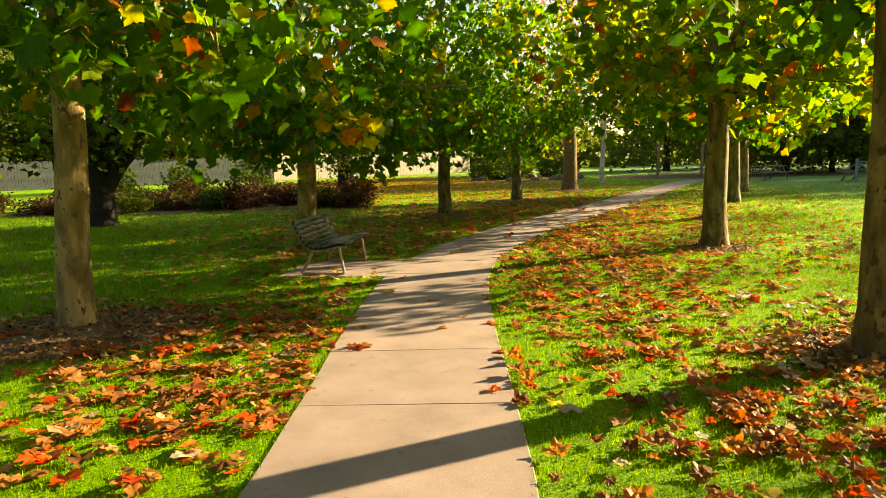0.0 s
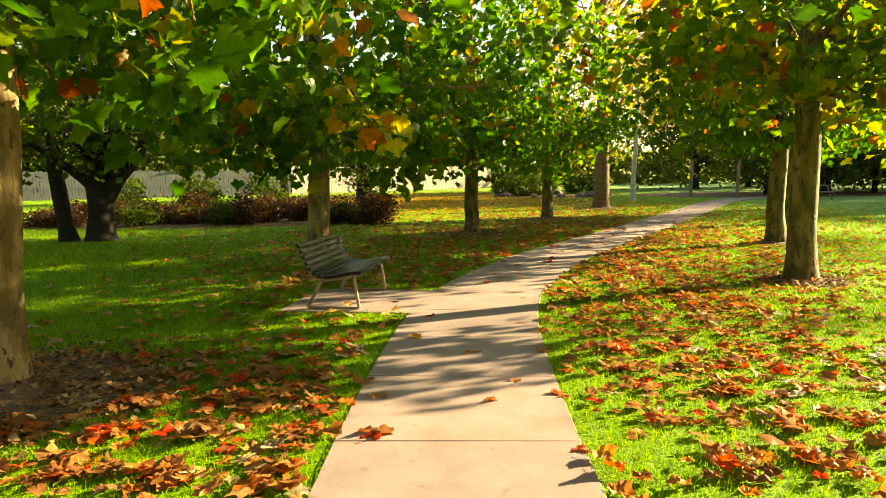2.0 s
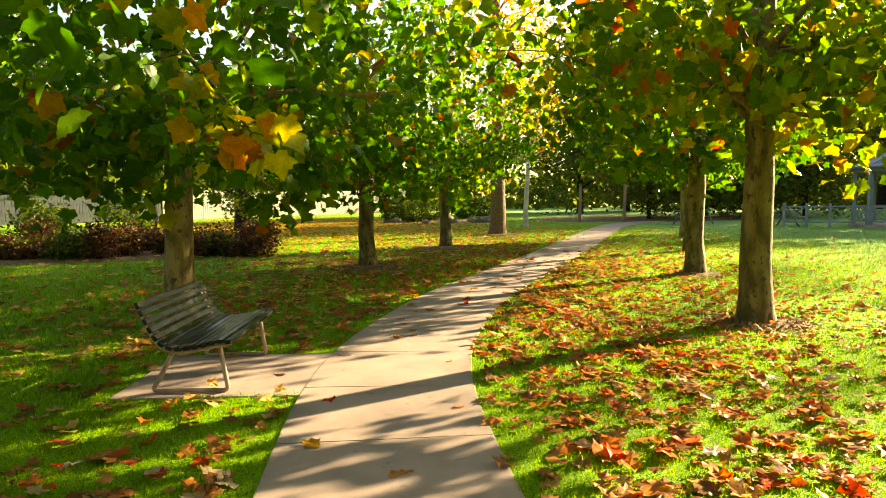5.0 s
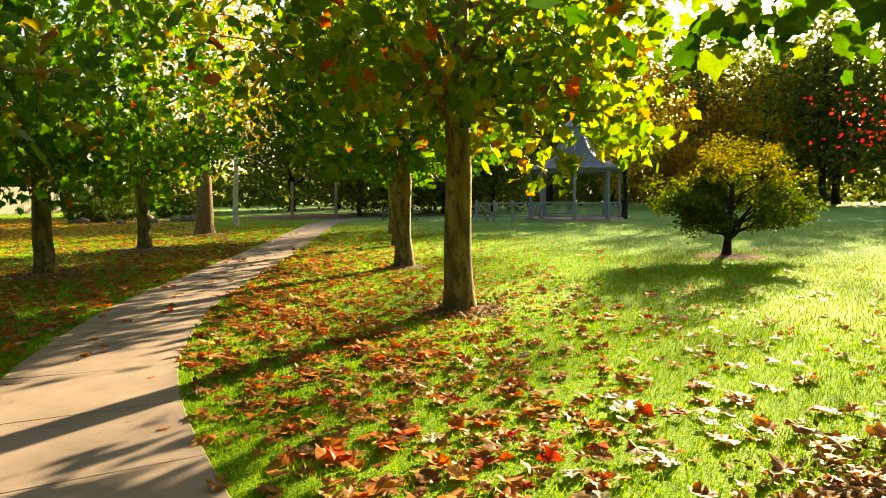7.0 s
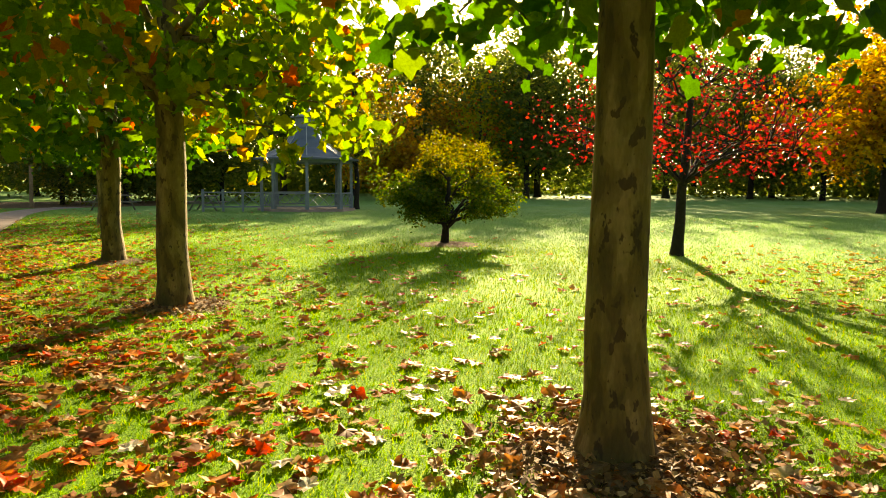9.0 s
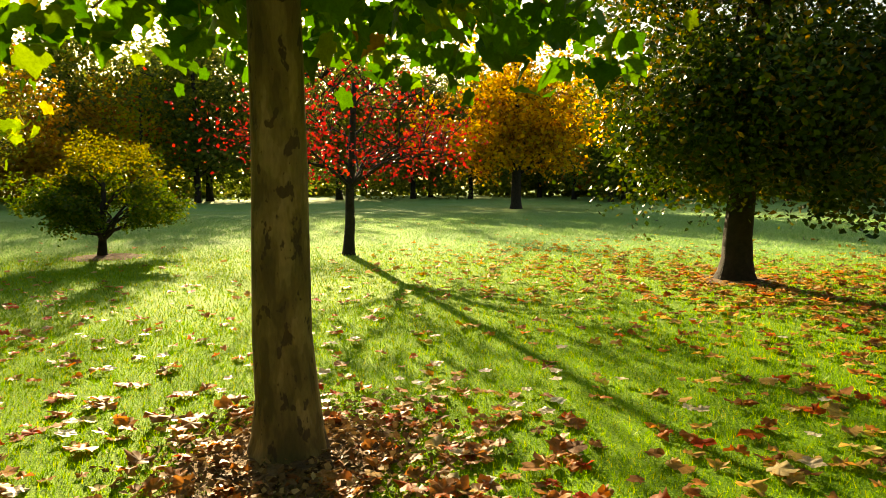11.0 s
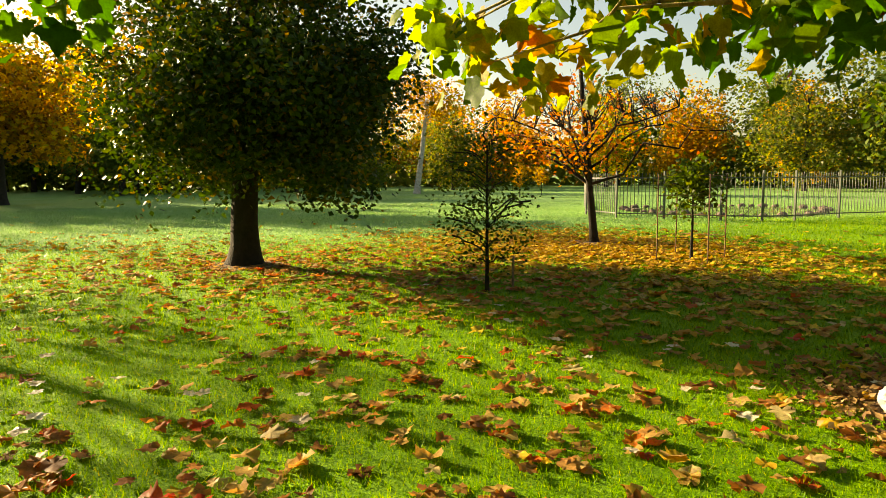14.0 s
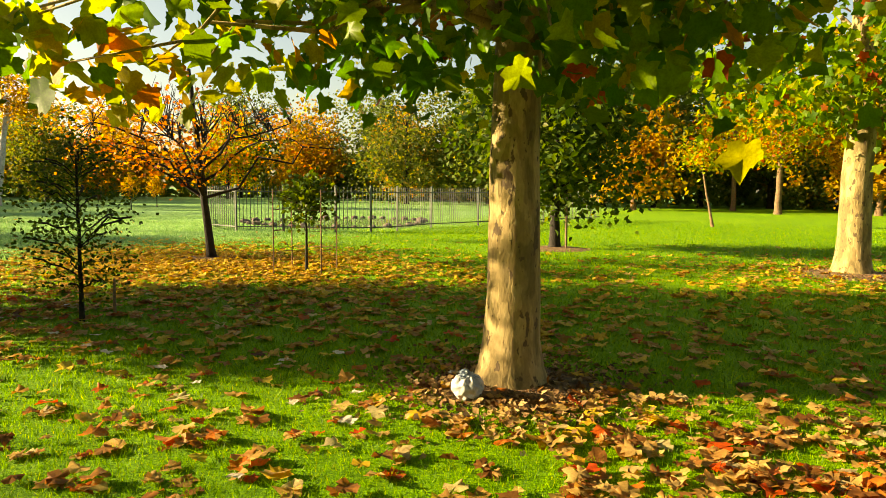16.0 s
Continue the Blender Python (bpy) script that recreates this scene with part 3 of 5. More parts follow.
bench_tree = tree("plane_tree", -2.58, 12.4, "plane tree with mottled bark and green leaves behind the bench", "tree", 14, 0.185, 9.0, 3.3, (3.0, 3.0, 4.2, 1.7), 300, 15, 0.165, BARK_PLANE, LEAF_GREEN, group=PLANES, twigs=60, fork=2.2, extra=[((0.3, -1.4, 2.35), 0.3, 40, LEAF_PLANE), ((1.3, 0.6, 1.55), 0.3, 45, LEAF_PLANE)])
tree("plane_tree", 6.1, 15.65, MOTTLED, "tree", 15, 0.18, 9.0, 3.6, (2.8, 2.8, 4.0, 1.6), 300, 22, 0.165, BARK_SHADED, LEAF_SHADE, group=PLANES, lobed="simple", fork=2.4)
tree("plane_tree", -0.06, 18.7, MOTTLED, "tree", 16, 0.18, 8.5, 3.3, (2.9, 2.9, 4.2, 1.65), 280, 18, 0.165, BARK_SHADED, LEAF_GREEN, group=PLANES, lobed="simple", fork=2.1)
tree("plane_tree", 2.47, 24.1, MOTTLED, "tree", 17, 0.18, 8.5, 3.4, (2.9, 2.9, 4.2, 1.7), 260, 17, 0.165, BARK_SHADED, LEAF_GREEN, group=PLANES, lobed="simple", fork=2.2)
tree("plane_tree", 8.75, 20.8, MOTTLED, "tree", 18, 0.19, 8.5, 3.6, (2.8, 2.8, 4.0, 1.6), 280, 20, 0.165, BARK_SHADED, LEAF_SHADE, group=PLANES, lobed="simple", fork=2.4)
tree("plane_tree", 11.4, 26.2, MOTTLED, "tree", 19, 0.19, 8.5, 3.6, (2.8, 2.8, 4.0, 1.6), 280, 20, 0.165, BARK_PLANE, LEAF_SHADE, group=PLANES, lobed="simple", fork=2.4)
tree("plane_tree", 1.635, -1.47, "plane tree with smooth cream bark and a bag at its foot", "tree", 20, 0.208, 9.0, 3.6, (3.3, 3.3, 4.0, 1.2), 270, 17, 0.165, BARK_PLANE, LEAF_PLANE, group=PLANES, twigs=70, fork=2.5, flare=1.5, extra=[((2.1, 2.5, 2.38), 0.2, 24, LEAF_PLANE), ((1.95, 2.15, 2.2), 0.22, 30, LEAF_TURNING), ((1.7, 1.8, 2.22), 0.22, 26, LEAF_TURNING), ((1.5, 1.5, 2.3), 0.24, 26, LEAF_PLANE), ((1.9, 2.4, 2.4), 0.22, 24, LEAF_PLANE), ((0.9, 0.5, 2.4), 0.28, 34, LEAF_GREEN), ((-0.5, 0.5, 2.45), 0.28, 34, LEAF_GREEN), ((0.3, 0.9, 2.45), 0.28, 34, LEAF_GREEN), ((-1.0, 0.0, 2.55), 0.28, 34, LEAF_GREEN)])
tree("plane_tree", -0.98, -11.0, "plane tree with pale bark and golden-green leaves", "tree", 21, 0.28, 9.5, 3.9, (3.2, 3.2, 4.0, 1.3), 240, 15, 0.165, BARK_PLANE, LEAF_PLANE, group=PLANES, lobed="simple", fork=2.6)


def bough(root, seed, points, sprays, size=0.165):
    """A long hanging bough with its twigs; sprays: (place along the bough, reach, leaves, material)."""
    rng = np.random.default_rng(seed)
    line = spline_3d(points, 6)
    n = len(line)
    tube_part("bough", [(p, 0.030 * (1 - i / n) + 0.005) for i, p in enumerate(line)], BARK_SHADED, root, 7)
    for f, reach, count, mat in sprays:
        p = line[min(int(f * (n - 1)), n - 1)]
        tips = [p + Vector((rng.normal() * reach, rng.normal() * reach, -abs(rng.normal()) * reach * 0.6)) for _ in range(max(2, count // 8))]
        part("twig", tri_mesh("twig", *tubes([limb(rng, p, q, 0.006, 0.003, 3, 0.1) for q in tips], 4), True), BARK_SHADED, root)
        part("bough_leaves", leaves_mesh("bough_leaves", *cluster_leaves(rng, tips, 8, 0.09, size, 0.8, True), True, rng.uniform(-1.0, 2.4, len(tips) * 8)), mat, root)


def spline_3d(points, steps):
    out = []
    for i in range(len(points) - 1):
        p = [Vector(points[min(max(i + k, 0), len(points) - 1)]) for k in (-1, 0, 1, 2)]
        for j in range(steps):
            f = j / steps
            out.append(0.5 * (2 * p[1] + (p[2] - p[0]) * f + (2 * p[0] - 5 * p[1] + 4 * p[2] - p[3]) * f * f + (3 * p[1] - p[0] - 3 * p[2] + p[3]) * f ** 3))
    out.append(Vector(points[-1]))
    return out


bough(bench_tree, 71, [(0, 0, 3.1), (0.3, -1.4, 3.35), (0.75, -3.0, 2.95), (1.1, -4.0, 2.5), (1.45, -4.6, 2.1), (1.64, -4.95, 1.88)],
      [(0.45, 0.30, 40, LEAF_GREEN), (0.6, 0.22, 32, LEAF_GREEN), (0.72, 0.14, 16, LEAF_TURNING), (0.84, 0.14, 16, LEAF_PLANE), (0.95, 0.13, 16, LEAF_TURNING), (1.0, 0.07, 16, LEAF_TURNING)], 0.13)

# ---- other trees to the north ----
tree("brown_trunk_tree", 5.5, 30.5, "tall tree with a stout brown trunk and golden upper leaves", "tree", 31, 0.33, 11.0, 7.0, (3.4, 3.4, 3.6), 220, 24, 0.17, BARK_BROWN, LEAF_TURNING, fork=3.2, lobed=False)
tree("birch_tree", 8.6, 37.8, "slender birch with white patched bark", "tree", 32, 0.14, 9.0, 6.0, (2.0, 2.0, 3.0), 120, 24, 0.12, BARK_PALE, LEAF_TURNING, fork=3.0, lobed=False, lean=(0.3, 0))
dark = tree("dark_forked_tree", -9.0, 17.6, "dark forked tree with a low dense crown", "tree", 33, 0.30, 7.5, 3.6, (4.2, 3.8, 3.6, 1.9), 300, 26, 0.18, BARK_DARK, LEAF_DARK, fork=1.2, limb_r=0.6, lobed=False, limbs=18)
tube_part("second_trunk", [(V((-0.72, -0.1, -0.05)), 0.25), (V((-0.78, -0.1, 0.3)), 0.19), (V((-0.95, -0.1, 1.6)), 0.17), (V((-1.05, 0, 2.8)), 0.14), (V((-0.9, 0.1, 4.2)), 0.07)], BARK_DARK, dark, 10)
tube_part("fork_limb", [(V((0.12, 0, 0.9)), 0.20), (V((0.5, 0.05, 1.5)), 0.17), (V((0.95, 0.1, 2.0)), 0.14), (V((1.3, 0.2, 2.9)), 0.09)], BARK_DARK, dark, 10)
tree("ivy_clad_tree", -5.7, 38.0, "broad trunk wrapped in dark ivy", "tree", 34, 0.45, 8.0, 3.6, (1.9, 1.9, 3.4), 200, 26, 0.18, BARK_DARK, LEAF_DARK, fork=1.5, lobed=False)
tree("garden_tree", -12.2, 46.0, "tree with a dark trunk before the boundary fence", "tree", 35, 0.28, 9.0, 5.4, (3.6, 3.6, 3.0), 200, 22, 0.22, BARK_DARK, LEAF_DARK, lobed=False)

# ---- the eastern lawn ----
tree("maple_shrub", 13.0, 13.2, "small spreading maple with golden top leaves, on a mulch ring", "small tree", 41, 0.09, 1.9, 1.2, (1.42, 1.42, 0.95, 0.55), 460, 46, 0.075, BARK_DARK, LEAF_SHRUB_LOW, spread=0.11, lobed=False, limbs=22, fork=0.35, limb_r=0.55, second=(1.9, LEAF_SHRUB_TOP, "golden upper leaves"), hollow=0.35, gap=0.04, lump=1.3, lean=(0.1, -0.05))
tree("red_leaf_tree", 14.1, 7.95, "slender tree with sparse bright red leaves and bare twigs", "tree", 42, 0.12, 4.4, 2.6, (3.0, 3.0, 1.8, 0.8), 270, 9, 0.10, BARK_OAK, LEAF_RED, spread=0.32, lobed=False, limbs=18, twigs=150, fork=1.5, bare=50, lean=(0.25, -0.1), gap=-0.15, limb_r=0.4)
tree("oak_tree", 10.9, 0.62, "large dark oak with a straight trunk and bronze leaves", "tree", 43, 0.225, 9.5, 3.3, (2.9, 2.35, 5.4, 2.1), 900, 95, 0.105, BARK_OAK, LEAF_OAK, spread=0.3, lobed=False, limbs=22, fork=1.9, limb_r=0.4, flare=1.6, hollow=0.3, lump=0.55, gap=-0.08, lean=(0, -0.4), extra=[((-0.6, 1.5, 4.4), 0.42, 170, LEAF_GOLD), ((-0.9, 1.0, 5.2), 0.45, 170, LEAF_GOLD), ((0.2, 1.7, 3.2), 0.36, 150, LEAF_GOLD), ((-1.5, 0.2, 4.6), 0.4, 110, LEAF_GOLD), ((-1.2, -0.6, 5.6), 0.45, 110, LEAF_GOLD)] + [(p, 0.42, 200, LEAF_OAK) for p in ((1.9, 0.9, 1.5), (2.3, -0.4, 1.6), (1.3, -1.6, 1.5), (0.3, 1.5, 1.45), (-1.4, -1.1, 1.6), (1.0, 0.2, 1.7))])
tree("orange_leaf_tree", 10.4, -6.55, "leaning tree with orange leaves and bare upper twigs", "tree", 44, 0.085, 4.4, 2.3, (2.3, 2.3, 1.0, 0.6), 130, 13, 0.10, BARK_DARK, LEAF_ORANGE, spread=0.3, lobed=False, limbs=18, twigs=140, fork=1.25, bare=130, lean=(0.2, 0.3), limb_r=0.5)
tree("golden_tree", 44.9, 5.8, "spreading tree with golden autumn leaves", "tree", 45, 0.35, 11.0, 5.2, (4.6, 4.6, 5.0, 2.4), 420, 40, 0.32, BARK_DARK, LEAF_YELLOW, spread=0.45, lobed=False, lump=1.4, gap=0.0)
tree("young_tree", 6.58, -1.27, "young dark-leaved sapling in layered tiers beside a stake", "sapling", 46, 0.025, 2.1, 1.25, (0.62, 0.62, 0.95), 120, 16, 0.052, BARK_DARK, LEAF_DARK, spread=0.12, lobed=False, limbs=30, fork=0.35, limb_r=0.3, hollow=0.1, droop=0.1, gap=-1)
tree("caged_sapling", 7.38, -5.92, "young green sapling inside a wire guard", "sapling", 47, 0.025, 1.7, 1.3, (0.36, 0.36, 0.42), 40, 22, 0.10, BARK_DARK, LEAF_DARK, spread=0.13, lobed=False, limbs=12, fork=0.6, gap=-1)
tree("magnolia_tree", 5.35, -13.0, "broad evergreen with large dark glossy leaves, staked", "tree", 48, 0.13, 6.0, 3.0, (2.4, 2.4, 2.2), 260, 26, 0.20, BARK_DARK, LEAF_DARK, gap=-0.05, spread=0.32, lobed=False, limbs=26, fork=1.0)
tree("thin_sapling", 3.3, -26.6, "thin leaning sapling with a tuft of yellow-green leaves", "sapling", 49, 0.06, 3.3, 2.9, (0.8, 0.8, 0.6), 30, 16, 0.20, BARK_BROWN, LEAF_TURNING, lobed=False, limbs=8, fork=2.0, lean=(0.6, -0.2))
tree("leaning_gum", 51.0, -23.8, "leaning white-trunked tree in the open lawn", "tree", 50, 0.28, 9.0, 8.0, (3.0, 3.0, 2.0), 110, 22, 0.28, BARK_PALE, LEAF_GOLD, spread=0.6, lobed=False, lean=(0.4, -1.3), fork=4.0)
tree("round_shrub", 39.6, -14.5, "dark rounded shrub on the open lawn", "shrub", 51, 0.10, 2.4, 1.6, (1.4, 1.4, 1.0), 110, 26, 0.15, BARK_DARK, LEAF_DARK, spread=0.25, lobed=False, fork=0.3)
tree("wood_edge_tree", 5.0, -52.0, "tree with forked brown stems at the wood's edge", "tree", 52, 0.2, 7.0, 5.5, (3.2, 3.2, 2.4), 160, 22, 0.26, BARK_BROWN, LEAF_TURNING, spread=0.5, lobed=False, fork=0.4, limb_r=0.7)
tree("wood_edge_tree", 1.7, -46.0, "tree with a brown trunk and yellow-green leaves", "tree", 53, 0.22, 7.5, 5.6, (3.2, 3.2, 2.4), 170, 22, 0.26, BARK_BROWN, LEAF_TURNING, spread=0.5, lobed=False, fork=2.0)


tree("slim_tree", 27.2, 29.5, "slim forked tree with thin olive leaves beside the gazebo", "tree", 54, 0.15, 6.5, 4.0, (2.3, 2.3, 2.2, 1.7), 150, 26, 0.15, BARK_DARK, LEAF_OLIVE, spread=0.32, lobed=False, fork=0.9, limb_r=0.6, gap=-0.05)
for k, (x, y, h) in enumerate(((36.8, -24.2, 2.5), (40.5, -29.0, 2.3))):
    tree("staked_young_tree", x, y, "young tree with golden leaves between thin stakes", "sapling", 55 + k, 0.03, h, h * 0.62, (0.45, 0.45, 0.75), 40, 20, 0.12, BARK_DARK, LEAF_GOLD, spread=0.14, lobed=False, limbs=12, fork=0.7, gap=-1, group="young trees on the open lawn")


# ---- distant trees: four kinds, copied ----
def far_tree(name, label, seed, height, radii, leaf, bark, size=0.5, n=170):
    return tree(name, 0, 0, label, "tree", seed, 0.28, height, height * 0.45, (*radii, radii[2] * 0.62), n, 26, size, bark, leaf, spread=0.7, lobed=False, limbs=10, fork=2.0, joined=True, lump=1.0, gap=-0.03, group="trees round the park")


far_kinds = [
    far_tree("park_tree", "tall dark green tree in the surrounding wood", 61, 14, (5.0, 5.0, 8.0), LEAF_FAR, BARK_DARK, 0.42, 330),
    far_tree("park_tree", "broad olive-green tree in the surrounding wood", 62, 12, (5.2, 5.2, 6.6), LEAF_OLIVE, BARK_DARK, 0.42, 320),
    far_tree("park_tree", "golden-brown autumn tree in the surrounding wood", 63, 11, (4.6, 4.6, 6.0), LEAF_GOLD, BARK_BROWN, 0.5, 220),
    far_tree("park_tree", "thin grey half-bare tree in the surrounding wood", 64, 13, (4.2, 4.2, 7.0), LEAF_TURNING, BARK_DARK, 0.4, 130),
]
# kind, x, y, scale
FAR = [
    (0, 60, 37, 1.15), (0, 76, 28, 1.4), (0, 80, 20, 1.2),
    (3, 55, 56, 1.4), (0, 70, 58, 1.6), (0, 84, 56, 1.5), (0, 50, 62, 1.5), (0, 108, 34, 1.7), (0, 112, 14, 1.6), (3, 104, 0, 1.6),
    (0, 66, 31, 0.95), (0, 68, 40, 1.4), (1, 66, 49, 1.3), (2, 61, 46, 0.9), (0, 64, -2, 0.9), (1, 72, -4, 1.0), (0, 92, 20, 1.3), (0, 94, 8, 1.3), (1, 84, -14, 1.0), (0, 95, -12, 1.0), (1, 62, -34, 0.7), (0, 88, -30, 0.9), (2, 66, -42, 0.8), (0, 12, -58, 1.0), (0, 3, -62, 1.0), (1, -2, -58, 0.9), (0, 36, -70, 1.1), (0, 70, -66, 1.1),
    (0, 80, 13, 1.0), (0, 88, 5, 1.0), (3, 75, 1, 1.0), (2, 92, -3, 0.9), (1, 78, -9, 1.0),
    (1, 66, -18, 0.8), (2, 95, -24, 0.9), (0, 110, -36, 1.0), (3, 88, -38, 1.0), (2, 82, -44, 1.0), (1, 100, -52, 0.9), (2, 72, -50, 0.9), (3, 64, -58, 0.9), (2, 54, -62, 0.9), (1, 60, -70, 1.0), (0, 46, -66, 1.0), (2, 40, -62, 0.8),
    (1, 34, -52, 0.75), (1, 28, -58, 1.0), (0, 22, -54, 1.0), (1, 16, -56, 0.8), (2, 11.5, -48, 0.75), (0, 9, -64, 1.0), (2, 0, -68, 0.9), (0, -6, -62, 1.0), (2, -4, -48, 0.8), (2, -9, -44, 0.8), (0, -14, -56, 1.0), (1, -20, -40, 0.9),
    (0, 20, 62, 1.1), (0, 27, 68, 1.0), (1, 36, 72, 1.1), (2, 44, 42, 0.8), (0, 60, 62, 1.1), (3, 56, 40, 0.9),
    (1, -22, 82, 1.1), (0, -36, 80, 1.1),  (1, -20, 20, 0.9), (0, -32, 20, 1.1), (3, -28, 8, 1.0), (1, -14, 80, 0.9), (0, 2, 92, 1.1), (1, 12, 90, 1.0), (0, -8, 84, 1.0), (2, -2, 84, 0.9), (1, -46, 44, 1.1),
    (0, -26, 64, 0.9), (1, -36, 57, 1.0), (0, -19, 72, 0.9), (0, -46, 47, 1.1), (1, -42, 38, 0.9), (0, -40, 66, 1.2), (0, -31, 60, 0.8),
    (1, -24, -4, 1.0), (0, -26, -18, 1.0), (2, -20, -28, 0.9), (0, 31, 52, 0.9), (0, 22, 44, 0.6), (0, 26, 46, 0.65), (1, 18.5, 44.6, 0.5), (0, 29, 44, 0.6), (1, 24, 48.5, 0.6),
]
used = set()
for kind, x, y, s in FAR:
    m = pose(x, y, 0, 0, 0, (x * 37 + y * 91) % 360)
    if kind not in used:
        used.add(kind)
        far_kinds[kind].matrix_basis = m
        far_kinds[kind].scale = (s, s, s)
    else:
        keep = far_kinds[kind].scale.copy()
        far_kinds[kind].scale = (s, s, s)
        copy_thing(far_kinds[kind], m)
        far_kinds[kind].scale = keep

# low undergrowth that closes the view beneath the far crowns
rng = np.random.default_rng(5)
ang = rng.uniform(0, 2 * math.pi, 34000)
rad = 86 + rng.normal(size=34000) * 4 + 8 * np.sin(ang * 5)
hh = rng.random(34000) ** 1.1 * (6.0 + 1.5 * np.sin(ang * 11) + np.sin(ang * 29))
pl = np.stack([20 + rad * np.cos(ang), 5 + rad * np.sin(ang), hh], axis=1)
tagged(part("woodland_edge", leaves_mesh("woodland_edge", pl, rng.uniform(0.8, 1.7, 34000), rng.normal(size=(34000, 3)), rng.normal(size=(34000, 3)), False), LEAF_FAR), "dense green undergrowth at the edge of the park", "undergrowth", kind="stuff")

# ---- mulch and soil under the trees ----
def mulch_patch(x, y, r, seed, label="ring of brown mulch at a tree's foot", sx=1.0, name="mulch_ring", group="mulch rings"):
    rng = np.random.default_rng(seed)
    bm = bmesh.new()
    mid = bm.verts.new((0, 0, 0.05))
    rings = []
    for f, z in ((0.4, 0.045), (0.75, 0.025), (1.0, 0.003)):
        rings.append([bm.verts.new((sx * r * f * math.cos(a) * (1 + w * f), r * f * math.sin(a) * (1 + w * f), z + rng.normal() * 0.004 * (f < 1))) for a, w in ((2 * math.pi * k / 28, 0.14 * noise.noise((math.cos(2 * math.pi * k / 28) * 2 + seed, math.sin(2 * math.pi * k / 28) * 2, 0)) + rng.normal() * 0.03) for k in range(28))])
    for k in range(28):
        bm.faces.new((mid, rings[0][k], rings[0][(k + 1) % 28]))
        for a, b in zip(rings, rings[1:]):
            bm.faces.new((a[k], b[k], b[(k + 1) % 28], a[(k + 1) % 28]))
    ob = part(name, bm, MULCH)
    ob.matrix_basis = pose(x, y, 0, 0, 0, 0)
    return tagged(ob, label, "mulch", group)


for i, (x, y, r) in enumerate([(-3.4, 6.2, 1.05), (3.22, 4.95, 0.62), (4.3, 10.8, 0.6), (6.1, 15.6, 0.6), (-0.06, 18.6, 0.9), (2.47, 24.0, 1.0), (5.5, 30.3, 1.0), (1.6, -1.45, 0.65), (-0.98, -10.9, 1.0), (13.0, 13.1, 0.85), (5.3, -12.9, 0.9), (10.9, 0.6, 0.7), (10.4, -6.5, 0.8)]):
    mulch_patch(x, y, r, i)
mulch_patch(-9.2, 23.8, 2.6, 40, "garden bed of brown mulch and leaf litter", 2.6, "garden_bed", "garden beds")
mulch_patch(19.5, 46.5, 6.0, 41, "wide mulched floor under the wood", 1.4, "garden_bed", "garden beds")
mulch_patch(5.2, 46.5, 3.4, 42, "rockery bed of reddish mulch", 1.2, "garden_bed", "garden beds")


# ---- shrubs and rocks of the garden beds ----
def shrub(name, x, y, r, h, leaf, label, seed, group, size=0.1, n=60, ball=False):
    rng = np.random.default_rng(seed)
    root = thing(name, x, y, label, "shrub", group)
    stems = [limb(rng, (0, 0, -0.02), (rng.normal() * r * 0.4, rng.normal() * r * 0.4, h * 0.7), 0.02, 0.006, 3, 0) for _ in range(5)]
    part("stems", tri_mesh("stems", *tubes(stems, 5), True), BARK_DARK, root)
    cl = crown_clusters(rng, (0, 0, h * 0.52), (r, r, h * 0.5), n, 0.6 if ball else 0.2, 0.08 if ball else 0.4, -0.9 if ball else -0.2)
    pl, sz, no, al = cluster_leaves(rng, cl, 22, 0.10 if ball else 0.16, size)
    pl[:, 2] = np.maximum(pl[:, 2], 0.02)
    part("leaves", leaves_mesh("leaves", pl, sz, no, al, False), leaf, root)
    return root


rng = np.random.default_rng(8)
for i in range(38):
    x, y = rng.uniform(-16.0, -3.0), rng.uniform(22.0, 26.0)
    shrub("bed_shrub", x, y, rng.uniform(0.35, 0.85), rng.uniform(0.25, 0.8) * (1.5 if rng.random() < 0.2 else 1), LEAF_MAROON if rng.random() < 0.72 else LEAF_DARK, "low maroon-brown shrub in the garden bed", 100 + i, "shrubs in the garden bed")
for i, (x, y, h) in enumerate([(-7.9, 27.6, 2.0), (-13.5, 27.5, 1.8), (-11.0, 28.5, 1.6), (-10.2, 26.5, 1.5)]):
    shrub("tall_shrub", x, y, 0.8, h, LEAF_DARK, "upright dark green shrub behind the garden bed", 130 + i, "tall garden shrubs", 0.13)
for i, (x, y, r) in enumerate([(2.3, 46.0, 0.75), (3.5, 46.4, 1.0), (5.0, 47.2, 1.05), (9.3, 52.0, 1.0), (7.8, 52.5, 0.9)]):
    shrub("clipped_ball_shrub", x, y, r, r * 1.5, LEAF_DARK, "round clipped green shrub in the rockery", 140 + i, "clipped ball shrubs", 0.11, 130, True)


def rock(name, x, y, r, seed, label, group):
    rng = np.random.default_rng(seed)
    bm = bmesh.new()
    bmesh.ops.create_icosphere(bm, subdivisions=2, radius=r)
    for v in bm.verts:
        v.co *= 1 + 0.35 * noise.noise(v.co * (1.6 / r) + Vector((seed, 0, 0)))
        v.co.z = v.co.z * 0.62
    ob = part(name, bm, ROCK)
    ob.matrix_basis = pose(x, y, r * 0.35, 0, 0, rng.uniform(0, 360))
    return tagged(ob, label, "rock", group)


for i in range(22):
    a = rng.uniform(0, 2 * math.pi)
    rock("rock", 5.4 + 3.6 * math.cos(a), 46.2 + 3.0 * math.sin(a) * rng.uniform(0.6, 1), rng.uniform(0.2, 0.42), i, "reddish-brown rock edging the rockery", "rockery stones")


